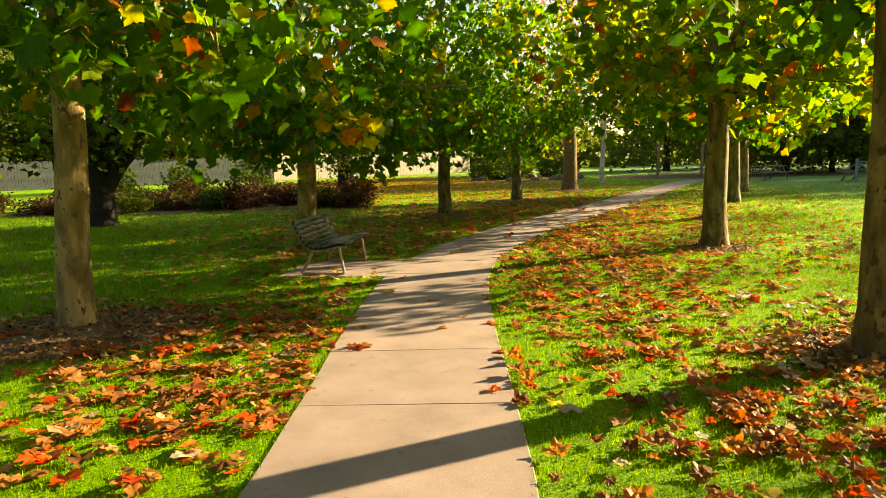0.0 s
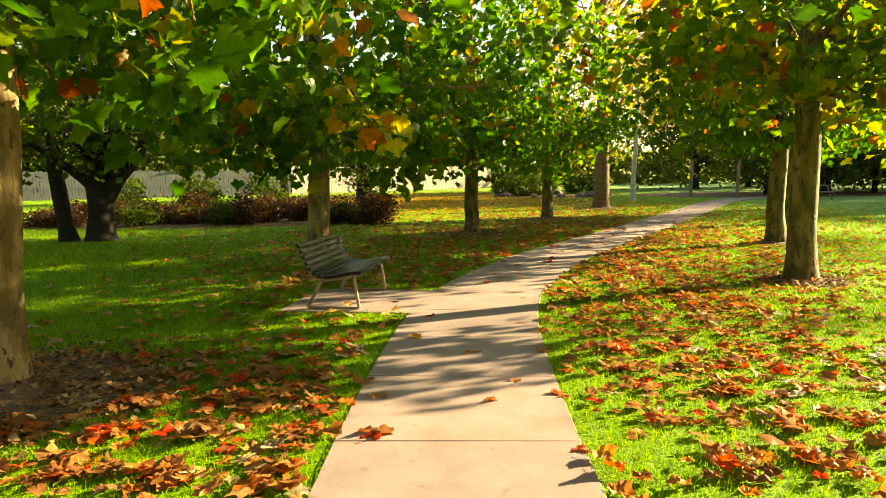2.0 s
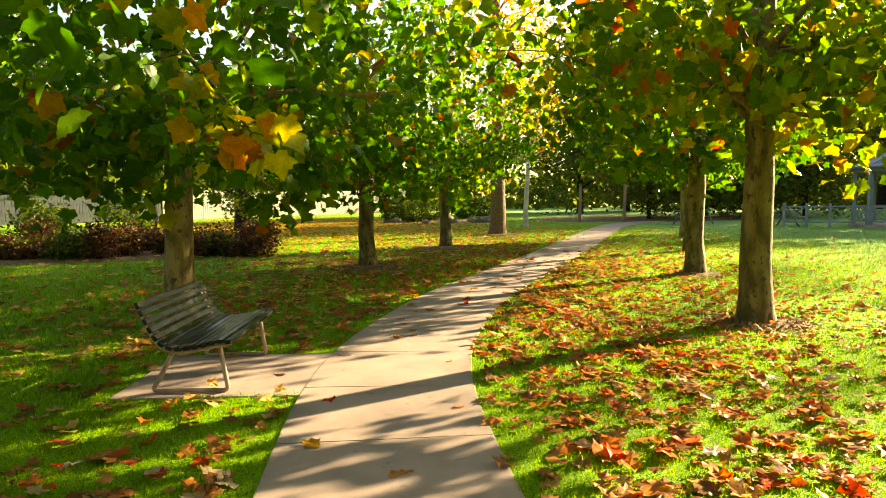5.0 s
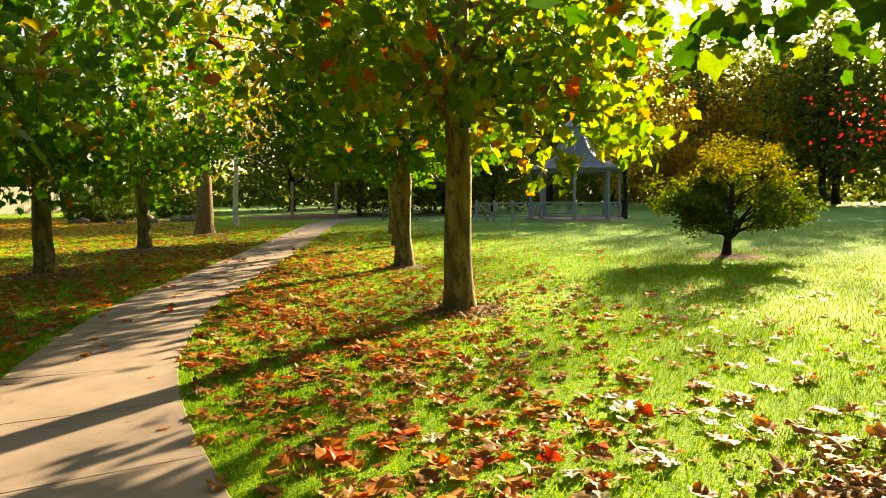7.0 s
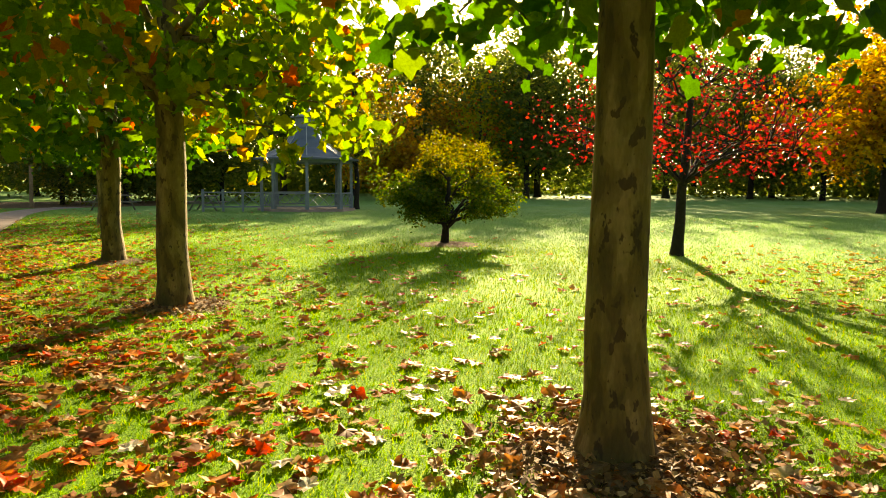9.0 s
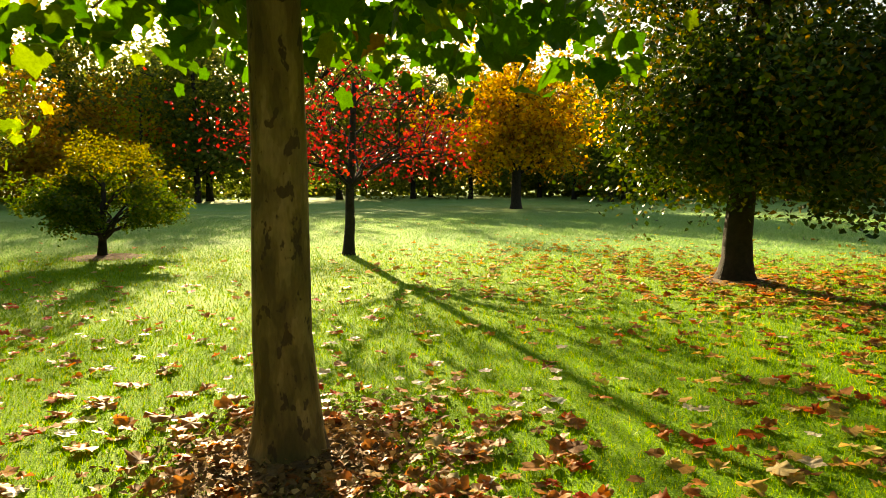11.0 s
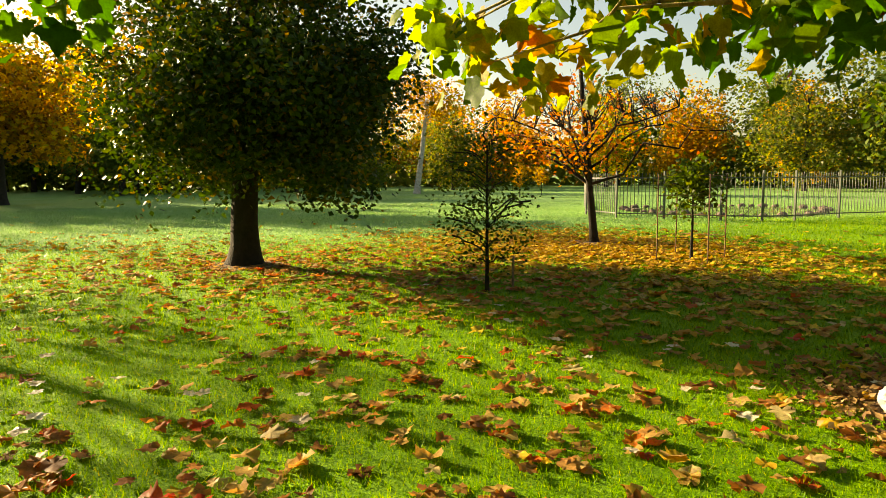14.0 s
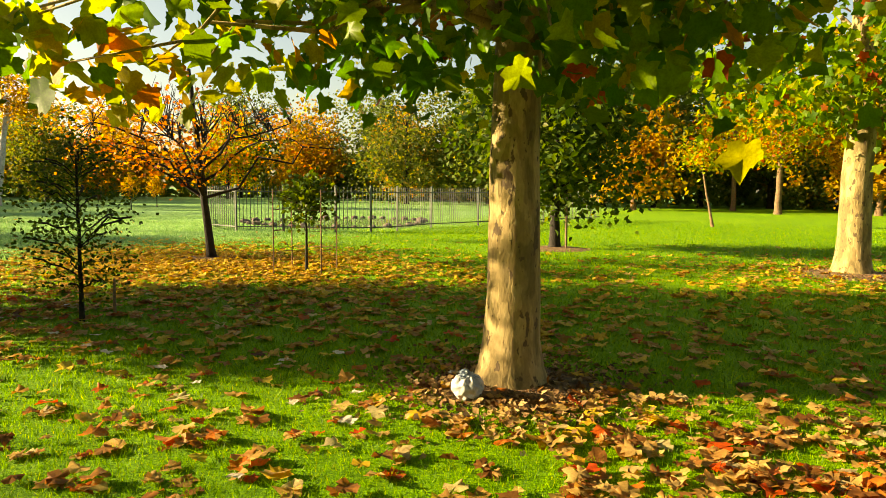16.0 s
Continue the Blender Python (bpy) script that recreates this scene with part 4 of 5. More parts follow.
# ---- white boundary fence behind the garden ----
def paling_fence(x, y, turn, count, label, height, paint):
    root = thing("boundary_fence", x, y, label, "fence", "boundary fences", turn=turn)
    board = bmesh.new()
    box(board, -0.09, -0.012, 0, 0.09, 0.012, height, 0.004)
    first = part("board", board, paint, root)
    for i in range(count):
        o = first if i == 0 else new("board", first.data)
        o.parent = root
        o.matrix_basis = pose(i * 0.205, 0, 0.03 * math.sin(i * 1.7))
    for z in (0.4, 1.3, height - 0.3):
        part("rail", box(bmesh.new(), -0.1, 0.02, z, (count - 1) * 0.205 + 0.1, 0.07, z + 0.09, 0.005), paint, root)


paling_fence(-15.4, 60.6, 45, 125, "cream-painted timber boundary fence at the back of the garden", 2.4, FENCE_PAINT)
paling_fence(-34.5, 47.6, 34, 112, "blue-grey paling fence under tall trees, their shade painted in", 2.1, FENCE_SHADED)


# ---- gazebo ----
def gazebo(cx, cy, turn):
    root = thing("gazebo", cx, cy, "blue-grey octagonal gazebo with a bell-shaped metal roof", "gazebo", turn=turn)
    R = 2.3
    bm = bmesh.new()
    bmesh.ops.create_cone(bm, cap_ends=True, segments=8, radius1=R + 0.25, radius2=R + 0.2, depth=0.14, matrix=Matrix.Translation((0, 0, 0.06)))
    part("plinth", bm, CONCRETE, root)
    corners = [Vector((R * math.cos(math.pi / 4 * k), R * math.sin(math.pi / 4 * k), 0)) for k in range(8)]
    for k, c in enumerate(corners):
        bm = bmesh.new()
        box(bm, -0.07, -0.07, 0.1, 0.07, 0.07, 2.6, 0.01)
        box(bm, -0.10, -0.10, 0.1, 0.10, 0.10, 0.9, 0.01)
        box(bm, -0.10, -0.10, 2.3, 0.10, 0.10, 2.38, 0.01)
        bm.transform(Matrix.Translation(c) @ Matrix.Rotation(math.pi / 4 * k, 4, "Z"))
        part("post", bm, GAZEBO, root)
        d = corners[(k + 1) % 8]
        mid, along = (c + d) / 2, (d - c)
        turn_m = Matrix.Translation(mid) @ Matrix.Rotation(math.atan2(along.y, along.x), 4, "Z")
        half = along.length / 2
        beam = box(bmesh.new(), -half, -0.06, 2.45, half, 0.06, 2.64, 0.008)
        beam.transform(turn_m)
        part("eave_beam", beam, GAZEBO, root)
        if k in (2, 3):
            continue
        for z in (0.88, 0.24):
            rail = box(bmesh.new(), -half, -0.035, z, half, 0.035, z + 0.07, 0.008)
            rail.transform(turn_m)
            part("rail", rail, GAZEBO, root)
        for j in range(3):
            x0, x1 = -half + j * half * 2 / 3, -half + (j + 1) * half * 2 / 3
            for a, b in (((x0, 0.3), (x1, 0.88)), ((x0, 0.88), (x1, 0.3))):
                tube = tri_mesh("lattice_bar", *tubes([[(Vector((a[0], 0, a[1])), 0.018), (Vector((b[0], 0, b[1])), 0.018)]], 5))
                tube.transform(turn_m)
                part("lattice_bar", tube, GAZEBO, root)
    rows = [(R + 0.42, 2.60), (R + 0.42, 2.68), (R + 0.05, 2.74), (1.95, 2.92), (1.35, 3.25), (0.95, 3.65), (0.72, 4.1), (0.62, 4.3)]

    def ring_mesh(rows, seg=8):
        bm = bmesh.new()
        made = [[bm.verts.new((r * math.cos(2 * math.pi * k / seg), r * math.sin(2 * math.pi * k / seg), z)) for k in range(seg)] for r, z in rows]
        for a, b in zip(made, made[1:]):
            for k in range(seg):
                bm.faces.new((a[k], a[(k + 1) % seg], b[(k + 1) % seg], b[k]))
        bm.faces.new(made[0][::-1])
        bm.faces.new(made[-1])
        return bm

    part("roof", ring_mesh(rows), ROOF, root, "bell-curved blue-grey metal roof")
    for k in range(8):
        a = math.pi / 4 * k
        tube_part("roof_ridge", [(Vector((r * math.cos(a), r * math.sin(a), z + 0.015)), 0.03) for r, z in rows[2:]], CREAM, root, 6, "pale ridge capping")
    part("cupola", ring_mesh([(0.58, 4.3), (0.58, 4.75), (0.8, 4.78), (0.8, 4.84), (0.4, 5.05), (0.05, 5.5), (0.03, 5.9)]), GAZEBO, root, "small louvred cupola with a finial")
    return root


gazebo(24.25, 30.25, 227.5)


def picnic_table(x, y, turn, seed):
    root = thing("picnic_table", x, y, "weathered grey timber picnic table with bench seats", "table", "picnic tables", turn=turn)
    for y0 in (-0.36, -0.12, 0.12):
        part("tabletop_plank", box(bmesh.new(), -0.9, y0, 0.72, 0.9, y0 + 0.22, 0.76, 0.006), TIMBER, root)
    for s in (-1, 1):
        part("seat_plank", box(bmesh.new(), -0.9, s * 0.72 - 0.13, 0.42, 0.9, s * 0.72 + 0.13, 0.46, 0.006), TIMBER, root)
        for e in (-0.7, 0.7):
            tube_part("leg", [(Vector((e, s * 0.25, 0.72)), 0.04), (Vector((e, s * 0.68, 0)), 0.04)], TIMBER, root, 6)
    for e in (-0.7, 0.7):
        part("crossbar", box(bmesh.new(), e - 0.03, -0.78, 0.36, e + 0.03, 0.78, 0.42, 0.005), TIMBER, root)
    return root


def lattice_railing(x0, y0, x1, y1):
    d = Vector((x1 - x0, y1 - y0, 0))
    root = thing("lattice_railing", x0, y0, "low blue-grey lattice railing beside the gazebo", "railing", turn=math.degrees(math.atan2(d.y, d.x)))
    n = 3
    w = d.length / n
    for k in range(n + 1):
        part("post", box(bmesh.new(), k * w - 0.06, -0.06, 0, k * w + 0.06, 0.06, 1.08, 0.01), GAZEBO, root)
    for k in range(n):
        for z in (0.2, 0.9):
            part("rail", box(bmesh.new(), k * w + 0.06, -0.03, z, (k + 1) * w - 0.06, 0.03, z + 0.07, 0.006), GAZEBO, root)
        for a, e in ((0.27, 0.9), (0.9, 0.27)):
            tube_part("lattice_bar", [(Vector((k * w + 0.06, 0, a)), 0.02), (Vector(((k + 1) * w - 0.06, 0, e)), 0.02)], GAZEBO, root, 5)
    return root


lattice_railing(21.6, 30.6, 19.4, 32.3)
picnic_table(20.3, 33.3, 40, 1)
picnic_table(17.2, 36.5, 15, 2)

# ---- tall steel fence round the pond ----
FENCE_LINE = [(24.0, -18.5), (18.7, -13.8), (16.6, -13.25), (15.2, -14.0), (13.6, -14.75), (12.7, -15.5), (12.35, -16.6), (12.3, -18.9), (11.6, -21.5), (10.2, -25.3), (9.0, -30.0)]


def pond_fence():
    root = thing("pond_fence", 0, 0, "tall grey steel picket fence round the pond", "fence")
    picket = tri_mesh("picket", *tubes([[(Vector((0, 0, 0.08)), 0.011), (Vector((0, 0, 1.46)), 0.011), (Vector((0, 0, 1.52)), 0.003)]], 6))
    post = bmesh.new()
    box(post, -0.03, -0.03, 0, 0.03, 0.03, 1.56, 0.004)
    post_me = None
    for a, b in zip(FENCE_LINE, FENCE_LINE[1:]):
        a, b = Vector((*a, 0)), Vector((*b, 0))
        d = b - a
        n = max(2, round(d.length / 0.125))
        for z in (0.16, 1.34):
            rail = box(bmesh.new(), 0, -0.018, z - 0.018, d.length, 0.018, z + 0.018, 0.003)
            rail.transform(Matrix.Translation(a) @ Matrix.Rotation(math.atan2(d.y, d.x), 4, "Z"))
            part("rail", rail, FENCE, root)
        for i in range(1, n):
            o = part("picket", picket, FENCE, root)
            o.matrix_basis = Matrix.Translation(a + d * (i / n))
        if post_me is None:
            first = part("post", post, FENCE, root)
            post_me = first.data
            o = first
        else:
            o = part("post", post_me, FENCE, root)
        o.matrix_basis = Matrix.Translation(a)
    return root


pond_fence()
bm = bmesh.new()
ring = [bm.verts.new((17.2 + 3.4 * math.cos(a) * (1 + 0.15 * math.sin(3 * a)), -20.0 + 4.2 * math.sin(a) * (1 + 0.1 * math.cos(2 * a)), 0.008)) for a in (2 * math.pi * k / 48 for k in range(48))]
bm.faces.new(ring)
tagged(part("water", bm, WATER), "still grey pond inside the fence", "pond", kind="structure")
for i in range(40):
    a = 2 * math.pi * i / 40
    rock("rock", 17.2 + 3.5 * math.cos(a) * (1 + 0.15 * math.sin(3 * a)), -20.0 + 4.3 * math.sin(a) * (1 + 0.1 * math.cos(2 * a)), 0.11 + 0.10 * ((i * 7) % 5) / 5, 300 + i, "brown rock at the edge of the pond", "pond stones")


# ---- stakes, wire guard, bag ----
def stake(x, y, h, r, label):
    ob = part("timber_stake", tri_mesh("timber_stake", *tubes([[(Vector((0, 0, -0.03)), r), (Vector((0.004, 0, h * 0.5)), r * 0.95), (Vector((0, 0, h)), r * 0.9)]], 7)), STAKE)
    ob.matrix_basis = pose(x, y, 0, 1.5, 1, 0)
    return tagged(ob, label, "stake")


stake(6.66, -1.72, 0.42, 0.018, "short weathered timber stake in leaf litter")
stake(5.05, -13.0, 1.4, 0.035, "dark timber stake beside the evergreen")
stake(13.2, 42.6, 2.2, 0.10, "pale bare pole at the edge of the wood")
stake(15.4, 41.2, 2.2, 0.10, "pale bare pole beside the path")


def wire_guard(x, y, turn):
    root = thing("tree_guard", x, y, "rusty wire tree guard round a sapling", "tree guard", turn=turn)
    s = 0.42
    cs = [(-s, -s), (s, -s), (s, s), (-s, s)]
    for px, py in cs:
        tube_part("guard_post", [(Vector((px, py, -0.02)), 0.011), (Vector((px, py, 1.45)), 0.011)], RUST, root, 6)
    for z in (0.42, 0.75, 1.1, 1.42):
        for (ax, ay), (bx, by) in zip(cs, cs[1:] + cs[:1]):
            tube_part("guard_wire", [(Vector((ax, ay, z)), 0.004), (Vector((bx, by, z)), 0.004)], RUST, root, 4)
    return root


wire_guard(7.40, -5.93, 20)


def rubbish_bag(x, y):
    """A filled bag: a creased white belly, folds gathered to a neck, and a crumpled blue-grey knot."""
    root = thing("plastic_bag", x, y, "crumpled white plastic bag, knotted, at the tree's foot", "bag", turn=30, z=0.01)
    bm = bmesh.new()
    bmesh.ops.create_icosphere(bm, subdivisions=5, radius=0.112)
    for v in bm.verts:
        d = v.co.normalized()
        w = math.atan2(d.y, d.x)
        gather = max(0.0, d.z + 0.25)
        pleat = 0.16 * gather * abs(math.sin(5 * w + 2.0 * noise.noise(d * 2.0)))
        crease = 0.22 * abs(noise.noise(d * 1.9)) + 0.07 * abs(noise.noise(d * 5.0))
        v.co *= 1.08 - crease - pleat
        v.co.z = max(v.co.z * 0.95 + 0.092, 0.004)
    for f in bm.faces:
        f.smooth = True
    part("body", bm, PLASTIC, root)
    for k, (r, h, kx, ky, kz) in enumerate(((0.074, 0.62, 0.0, 0.0, 0.150), (0.032, 0.8, 0.02, 0.012, 0.196))):
        bm = bmesh.new()
        bmesh.ops.create_icosphere(bm, subdivisions=4, radius=r)
        for v in bm.verts:
            d = v.co.normalized()
            v.co *= 1.05 - 0.75 * abs(noise.noise(d * 4.2 + Vector((k * 5, 0, 0)))) - 0.3 * abs(noise.noise(d * 9))
            v.co = Vector((v.co.x * 1.2 + kx, v.co.y * 1.2 + ky, v.co.z * h + kz))
        part("knot", bm, PLASTIC_BLUE, root, "twisted knot of blue-grey plastic")
    return root


rubbish_bag(1.74, -0.95)

# ---- fallen leaves ----
HEAPS = [
    (-1.8, 5.0, 0.65, 1.4, 95), (1.6, 6.5, 0.7, 2.2, 40), (2.1, 3.5, 0.8, 0.55, 52), (2.3, 11, 0.9, 2.6, 44), (3.2, 4.6, 0.7, 0.6, 60), (0.3, -0.8, 0.8, 0.5, 42), (2.6, 0.7, 1.0, 0.6, 16), (1.5, -0.8, 0.9, 0.6, 16), (-0.6, 16, 2.6, 4.5, 26), (4.2, 18, 2, 5, 34), (6, 27, 4, 6, 8),
    (-2.2, 11.6, 1.1, 1.6, 16), (6.6, -1.5, 1.4, 1.4, 16), (10.6, 0.2, 1.7, 1.7, 34), (8.4, -1.4, 1.6, 1.4, 14), (6, 2, 3, 3, 2), (4, 0, 3, 2, 2), (-0.3, -0.8, 0.5, 0.6, 46), (3.5, 1.6, 0.7, 0.5, 20), (0.3, 0.6, 0.4, 0.7, 26), (0.3, -3.6, 1.6, 1.6, 9), (3.6, -3.6, 2.0, 1.6, 8), (-1.6, -2.2, 0.9, 0.8, 30), (-1, -10.5, 2, 2, 10), (-3.3, 6.2, 0.7, 0.7, 30), (4, 8, 2.5, 2.5, 3),
]
GOLDEN = [(9.6, -5.8, 2.6, 1.8, 95), (-3, 42, 5, 8, 45), (13, 3, 3, 2, 10), (5.5, -3.5, 2.6, 2.2, 4), (2.0, -5.0, 2.5, 2.5, 9), (-1.0, -9.5, 2.2, 2.2, 14)]


def scatter(rng, heaps, base, x0, x1, y0, y1, clear=True):
    n = int((x1 - x0) * (y1 - y0) * base)
    xy = [rng.uniform((x0, y0), (x1, y1), (n, 2))]
    for cx, cy, sx, sy, amp in heaps:
        xy.append(rng.normal((cx, cy), (sx, sy), (int(1.7 * amp * 2 * math.pi * sx * sy), 2)))
    xy = np.concatenate(xy)
    # the wind has gathered part of the leaves in small clumps
    pick = rng.random(len(xy)) < 0.55
    heads = xy[rng.integers(0, len(xy), len(xy))]
    near = np.hypot(*(heads - xy).T) < 2.5
    heads = np.where(near[:, None], heads, np.round(xy / 0.55) * 0.55 + 0.12 * np.sin(xy[:, ::-1].round() * 7))
    xy = np.where(pick[:, None], heads + rng.normal(size=xy.shape) * 0.10, xy)
    d = off_path(xy)
    pad = (xy[:, 0] > -2.2) & (xy[:, 0] < -0.6) & (xy[:, 1] > 8.85) & (xy[:, 1] < 10.25)
    return xy[((d > 0.72) & ~pad) | (rng.random(len(xy)) < 0.10)]


def litter(name, rng, xy, mat, smin, smax, label, lift=0.012):
    n = len(xy)
    d = off_path(xy)
    z = lift + rng.random(n) * 0.03 * (d > 0.7) + 0.006 * (d <= 0.7)
    normals = np.stack([rng.normal(size=n) * 0.16, rng.normal(size=n) * 0.16, np.ones(n)], axis=1)
    along = rng.normal(size=(n, 3))
    ob = part(name, leaves_mesh(name, np.column_stack([xy, z]), rng.uniform(smin, smax, n) * 1.12, normals, along, True, rng.uniform(-1.0, 2.2, n), rng), mat)
    return tagged(ob, label, "leaves", kind="stuff")


rng = np.random.default_rng(77)
xy = scatter(rng, HEAPS, 0.55, -9, 16, -14, 34)
order = np.argsort(np.hypot(xy[:, 0] - 0.8, xy[:, 1] - 3.6))
single, rest = xy[order[:280]], xy[order[280:]]
red_side = (rest[:, 1] > 2.6 + 0.2 * (rest[:, 0] - 2)) & ~((rest[:, 0] < -0.7) & (rest[:, 1] > 8.0))
litter("leaf_litter", rng, rest[red_side], LITTER, 0.05, 0.118, "scattered orange and red fallen plane leaves along the path")
litter("tan_leaf_litter", rng, rest[~red_side], LITTER_TAN, 0.055, 0.12, "scattered tan and orange fallen plane leaves on the lawn")
xy = scatter(rng, GOLDEN, 0.12, -4, 30, -16, 14)
litter("golden_leaf_litter", rng, xy, LITTER_GOLD, 0.07, 0.13, "drift of golden fallen leaves under the trees")


def single_leaf_material(name, stops, through=0.4, rough=0.5, gloss=0.12):
    m = leaf_material(name, stops, through, rough, (1.2, 1.0, 0.7), 0.35, gloss)
    nt = m.node_tree
    info = nt.nodes.new("ShaderNodeObjectInfo")
    for n in nt.nodes:
        if n.type == "VALTORGB" and n.inputs["Fac"].links[0].from_node.type == "NEW_GEOMETRY":
            nt.links.new(info.outputs["Random"], n.inputs["Fac"])
    return m


LEAF_ONE = single_leaf_material("single_fallen_leaf", [(0.0, (0.16, 0.06, 0.02)), (0.25, (0.34, 0.15, 0.045)), (0.45, (0.62, 0.28, 0.06)), (0.64, (0.66, 0.19, 0.02)), (0.84, (0.62, 0.03, 0.01)), (0.93, (0.50, 0.33, 0.12)), (1.0, (0.60, 0.52, 0.40))])
FULL = [(0.0, 0.02), (0.16, -0.08), (0.40, -0.04), (0.46, 0.08), (0.40, 0.20), (0.54, 0.32), (0.64, 0.54), (0.48, 0.58), (0.36, 0.66), (0.27, 0.64), (0.20, 0.80), (0.09, 0.88), (0.0, 1.02)]


def big_leaf(seed):
    """A lobed leaf with a curled blade and a stalk."""
    rng = np.random.default_rng(seed)
    a, b, c = rng.uniform(0.1, 0.6) * rng.choice((-0.7, 1)), rng.uniform(-0.4, 0.6), rng.uniform(-0.35, 0.4)
    rim = FULL + [(-x * rng.uniform(0.85, 1.05), y) for x, y in FULL[-2:0:-1]]

    def lift(x, y):
        return a * abs(x) ** 1.5 + b * (y - 0.45) ** 2 + c * x * (y - 0.4) + 0.07 * math.sin(8 * x + 6 * y + seed) + 0.07 * math.sin(13 * y - 9 * x + 2 * seed)

    bm = bmesh.new()
    centre = bm.verts.new((0, 0.38, lift(0, 0.38)))
    outer = [bm.verts.new((x, y, lift(x, y))) for x, y in rim]
    inner = [bm.verts.new((x * 0.5, 0.38 + (y - 0.38) * 0.5, lift(x * 0.5, 0.38 + (y - 0.38) * 0.5) - 0.01)) for x, y in rim]
    n = len(rim)
    for k in range(n):
        bm.faces.new((outer[k], outer[(k + 1) % n], inner[(k + 1) % n], inner[k]))
        bm.faces.new((inner[k], inner[(k + 1) % n], centre))
    low = min(v.co.z for v in bm.verts)
    s = [bm.verts.new((dx, y, lift(0, 0) + 0.01 + dz)) for y in (0.02, -0.42) for dx, dz in ((-0.012, 0), (0.012, 0), (0, 0.02))]
    for k in range(3):
        bm.faces.new((s[k], s[(k + 1) % 3], s[3 + (k + 1) % 3], s[3 + k]))
    for v in bm.verts:
        v.co.z -= low
    me = bpy.data.meshes.new("fallen_leaf")
    bm.to_mesh(me)
    bm.free()
    me.materials.append(LEAF_ONE)
    return me


leaf_shapes = [big_leaf(900 + k) for k in range(14)]
for i, (x, y) in enumerate(single):
    ob = new("fallen_leaf", leaf_shapes[i % 14])
    s = rng.uniform(0.06, 0.128)
    on_path = off_path(np.array([(x, y)]))[0] < 0.68
    ob.matrix_basis = pose(x, y, 0.015 if on_path else 0.012 + rng.random() * 0.02, rng.normal() * 6, rng.normal() * 6, rng.uniform(0, 360)) @ Matrix.Diagonal((s, s, s, 1))
    tagged(ob, "dry curled plane leaf fallen on the ground", "leaf", "fallen leaves near the path")


# dry leaves among the red ones, low-sun glint painted in as pale colour
GLINT_ONE = single_leaf_material("glint_fallen_leaf", [(0.0, (0.62, 0.50, 0.36)), (0.5, (0.72, 0.64, 0.52)), (1.0, (0.80, 0.76, 0.68))], 0.3, 0.45, 0.35)
pale_shapes = []
for k in range(5):
    me = big_leaf(950 + k)
    me.materials[0] = GLINT_ONE
    pale_shapes.append(me)
pale_rng = np.random.default_rng(21)
pale_at = [(3.06, 6.82, 0.2), (1.93, 5.96, 0.13), (2.0, 6.25, 0.11), (3.2, 6.4, 0.12)] + [(*pale_rng.uniform((1.2, 3.4), (6.2, 9.2)), pale_rng.uniform(0.07, 0.12)) for _ in range(48)] + [(*pale_rng.uniform((2.0, -2.5), (7.5, 3.0)), pale_rng.uniform(0.07, 0.12)) for _ in range(26)]
for i, (x, y, size) in enumerate(pale_at):
    ob = new("fallen_leaf", pale_shapes[i % 5])
    ob.matrix_basis = pose(x, y, 0.036, pale_rng.normal() * 5, pale_rng.normal() * 5, pale_rng.uniform(0, 360)) @ Matrix.Diagonal((size, size, size * 0.4, 1))
    tagged(ob, "curled dry plane leaf on the grass, sun glint painted in pale", "leaf", "fallen leaves near the path")


# ---- bark chips and leaf crumbs on the bare soil ----
CHIPS = leaf_material("soil_crumb", [(0.0, (0.08, 0.045, 0.02)), (0.5, (0.24, 0.13, 0.05)), (0.85, (0.46, 0.28, 0.11)), (1.0, (0.56, 0.40, 0.20))], 0.1, 0.8, (1, 1, 1))
cx = []
for tx, ty, tr, n in ((3.22, 4.9, 0.62, 3200), (1.6, -1.4, 0.75, 3200), (-3.4, 6.2, 0.9, 3200), (4.3, 10.8, 0.5, 1200), (-0.98, -10.9, 0.8, 900), (-0.06, 18.6, 0.8, 900)):
    cx.append(np.column_stack([rng.normal(tx, tr * 0.62, n), rng.normal(ty, tr * 0.62, n)]))
cx = np.concatenate(cx)
cx = cx[off_path(cx) > 0.7]
n = len(cx)
tagged(part("soil_litter", leaves_mesh("soil_litter", np.column_stack([cx, rng.uniform(0.01, 0.05, n)]), rng.uniform(0.02, 0.07, n), np.column_stack([rng.normal(size=n) * 0.6, rng.normal(size=n) * 0.6, np.ones(n)]), rng.normal(size=(n, 3)), False), CHIPS), "bark chips and crumbled leaves on bare soil", "mulch", kind="stuff")


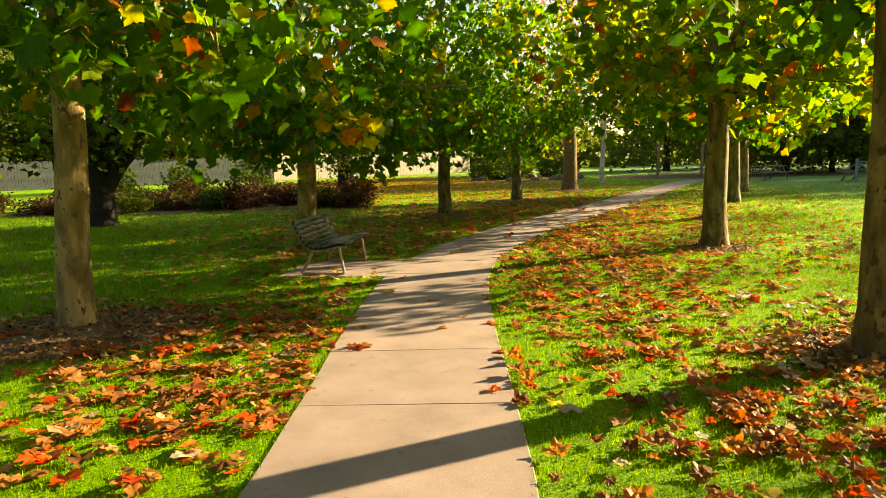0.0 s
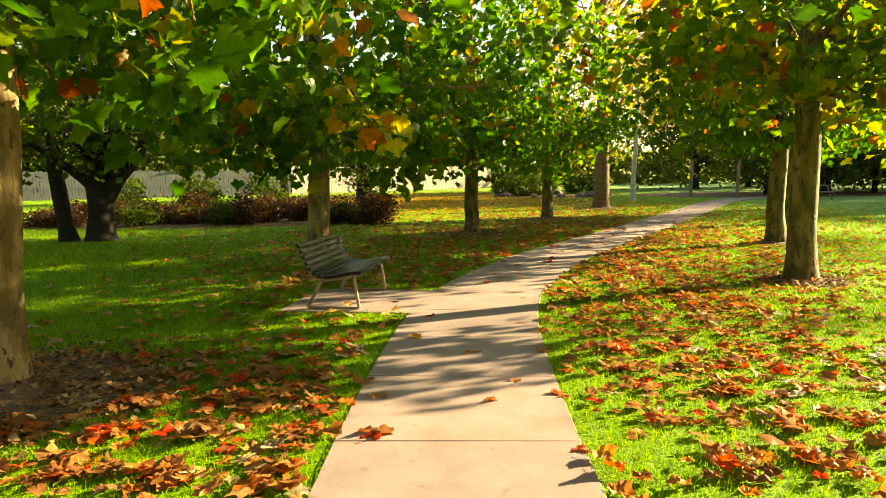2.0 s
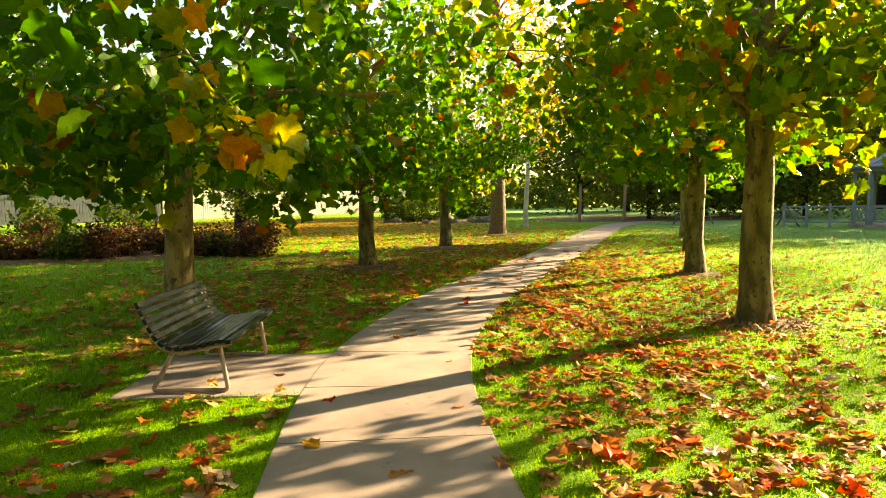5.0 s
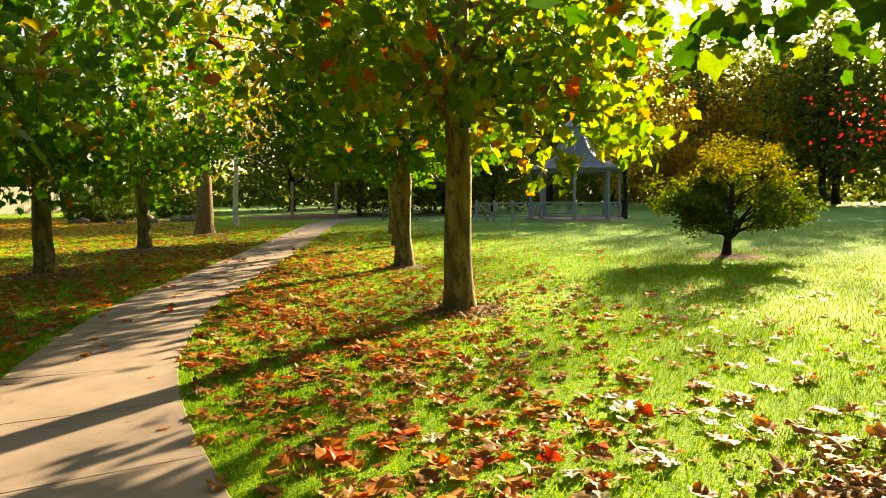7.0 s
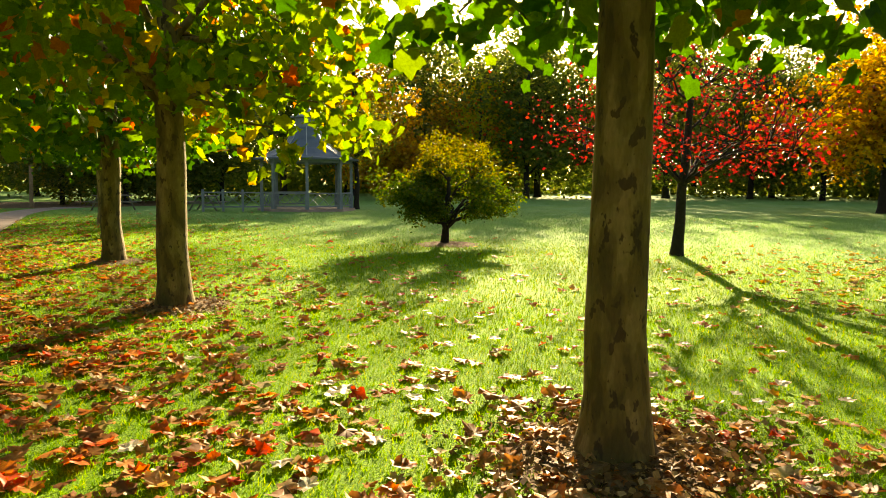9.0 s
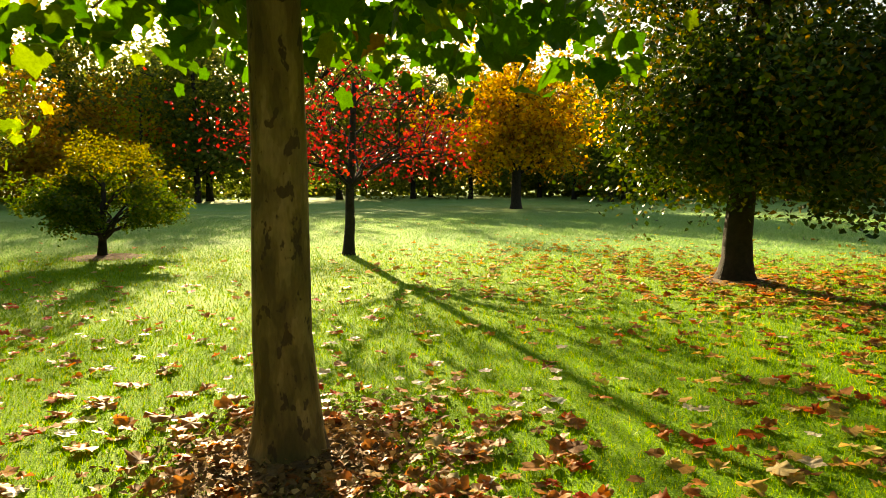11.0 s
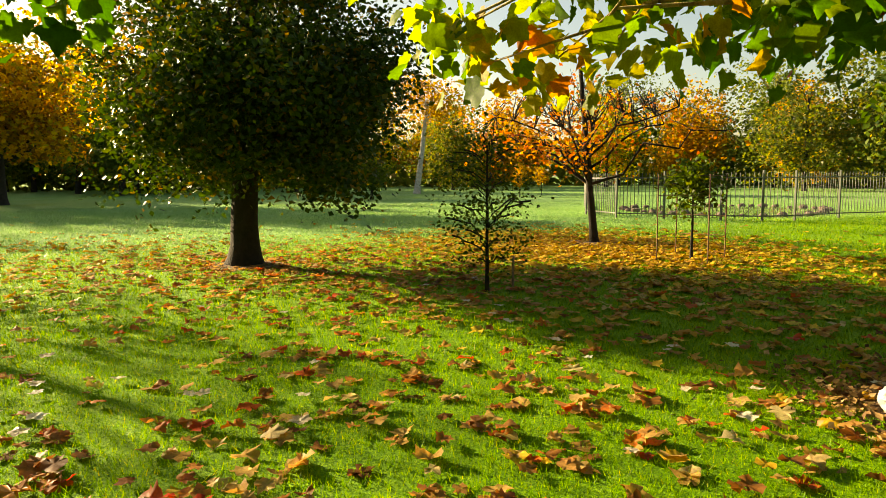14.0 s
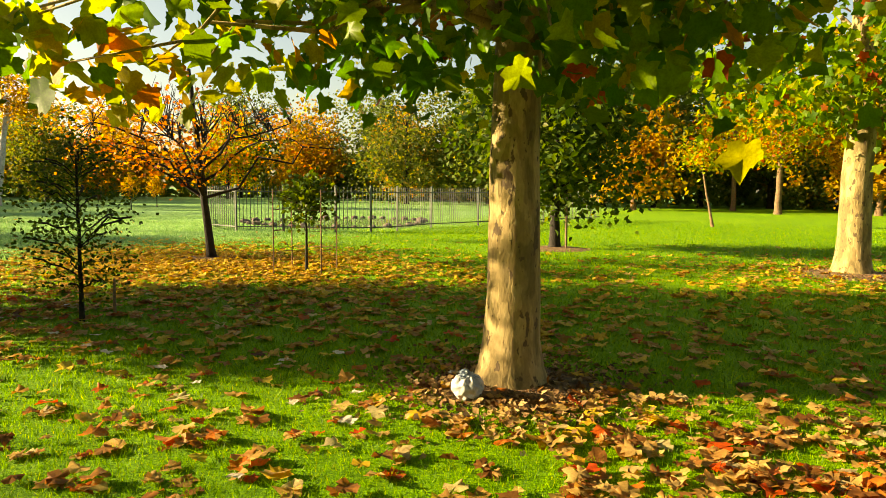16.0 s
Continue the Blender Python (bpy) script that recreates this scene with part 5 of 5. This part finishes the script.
# ---- grass ----
def blades(name, rng, cx, cy, r0, r1, density, h, w, label, mat=None, east=0):
    n = int(math.pi * (r1 * r1 - r0 * r0) * density)
    a, r = rng.uniform(0, 2 * math.pi, n), np.sqrt(rng.uniform(r0 * r0, r1 * r1, n))
    xy = np.column_stack([cx + r * np.cos(a), cy + r * np.sin(a)])
    keep = off_path(xy) > 0.665
    keep &= rng.random(n) < np.minimum((r1 - r) / (0.4 * (r1 - r0)), 1.0 if r0 == 0 else (r - r0) / (0.15 * (r1 - r0)))
    if east:
        edge = 12.5 + 1.2 * np.sin(xy[:, 1] * 0.7) + 0.8 * np.sin(xy[:, 1] * 1.9 + 1) + rng.normal(size=n) * 1.3
        keep &= (xy[:, 0] - edge) * east > 0
    keep &= ~((xy[:, 0] > -2.25) & (xy[:, 0] < -0.6) & (xy[:, 1] > 8.86) & (xy[:, 1] < 10.24))
    for tx, ty, tr in ((3.22, 4.95, 0.5), (1.6, -1.4, 0.55), (-3.4, 6.2, 0.9), (4.3, 10.8, 0.5)):
        keep &= np.hypot(xy[:, 0] - tx, xy[:, 1] - ty) > tr * rng.uniform(0.8, 1.15, n)
    xy = xy[keep]
    n = len(xy)
    hh = h * rng.uniform(0.55, 1.3, n)
    t = rng.uniform(0, 2 * math.pi, n)
    lean = rng.normal(size=(n, 2)) * hh[:, None] * 0.45
    v = np.zeros((n, 3, 3))
    side = np.column_stack([np.cos(t), np.sin(t)]) * w * rng.uniform(0.6, 1.2, n)[:, None]
    v[:, 0, :2], v[:, 1, :2], v[:, 2, :2] = xy - side, xy + side, xy + lean
    v[:, 0, 2] = v[:, 1, 2] = -0.002
    v[:, 2, 2] = hh
    ob = part(name, tri_mesh(name, v.reshape(-1, 3), np.arange(n * 3).reshape(-1, 3)), mat or BLADE)
    return tagged(ob, label, "grass", kind="stuff")


blades("grass", np.random.default_rng(3), 0.6, 4.2, 0.0, 8.0, 2500, 0.034, 0.0029, "short green lawn grass beside the path")
blades("grass", np.random.default_rng(4), 0.6, 4.2, 4.5, 17.0, 440, 0.045, 0.006, "short green lawn grass farther from the path")
blades("grass", np.random.default_rng(6), 3.0, 3.0, 10.0, 36.0, 170, 0.05, 0.009, "lawn grass across the open park", BLADE, -1)
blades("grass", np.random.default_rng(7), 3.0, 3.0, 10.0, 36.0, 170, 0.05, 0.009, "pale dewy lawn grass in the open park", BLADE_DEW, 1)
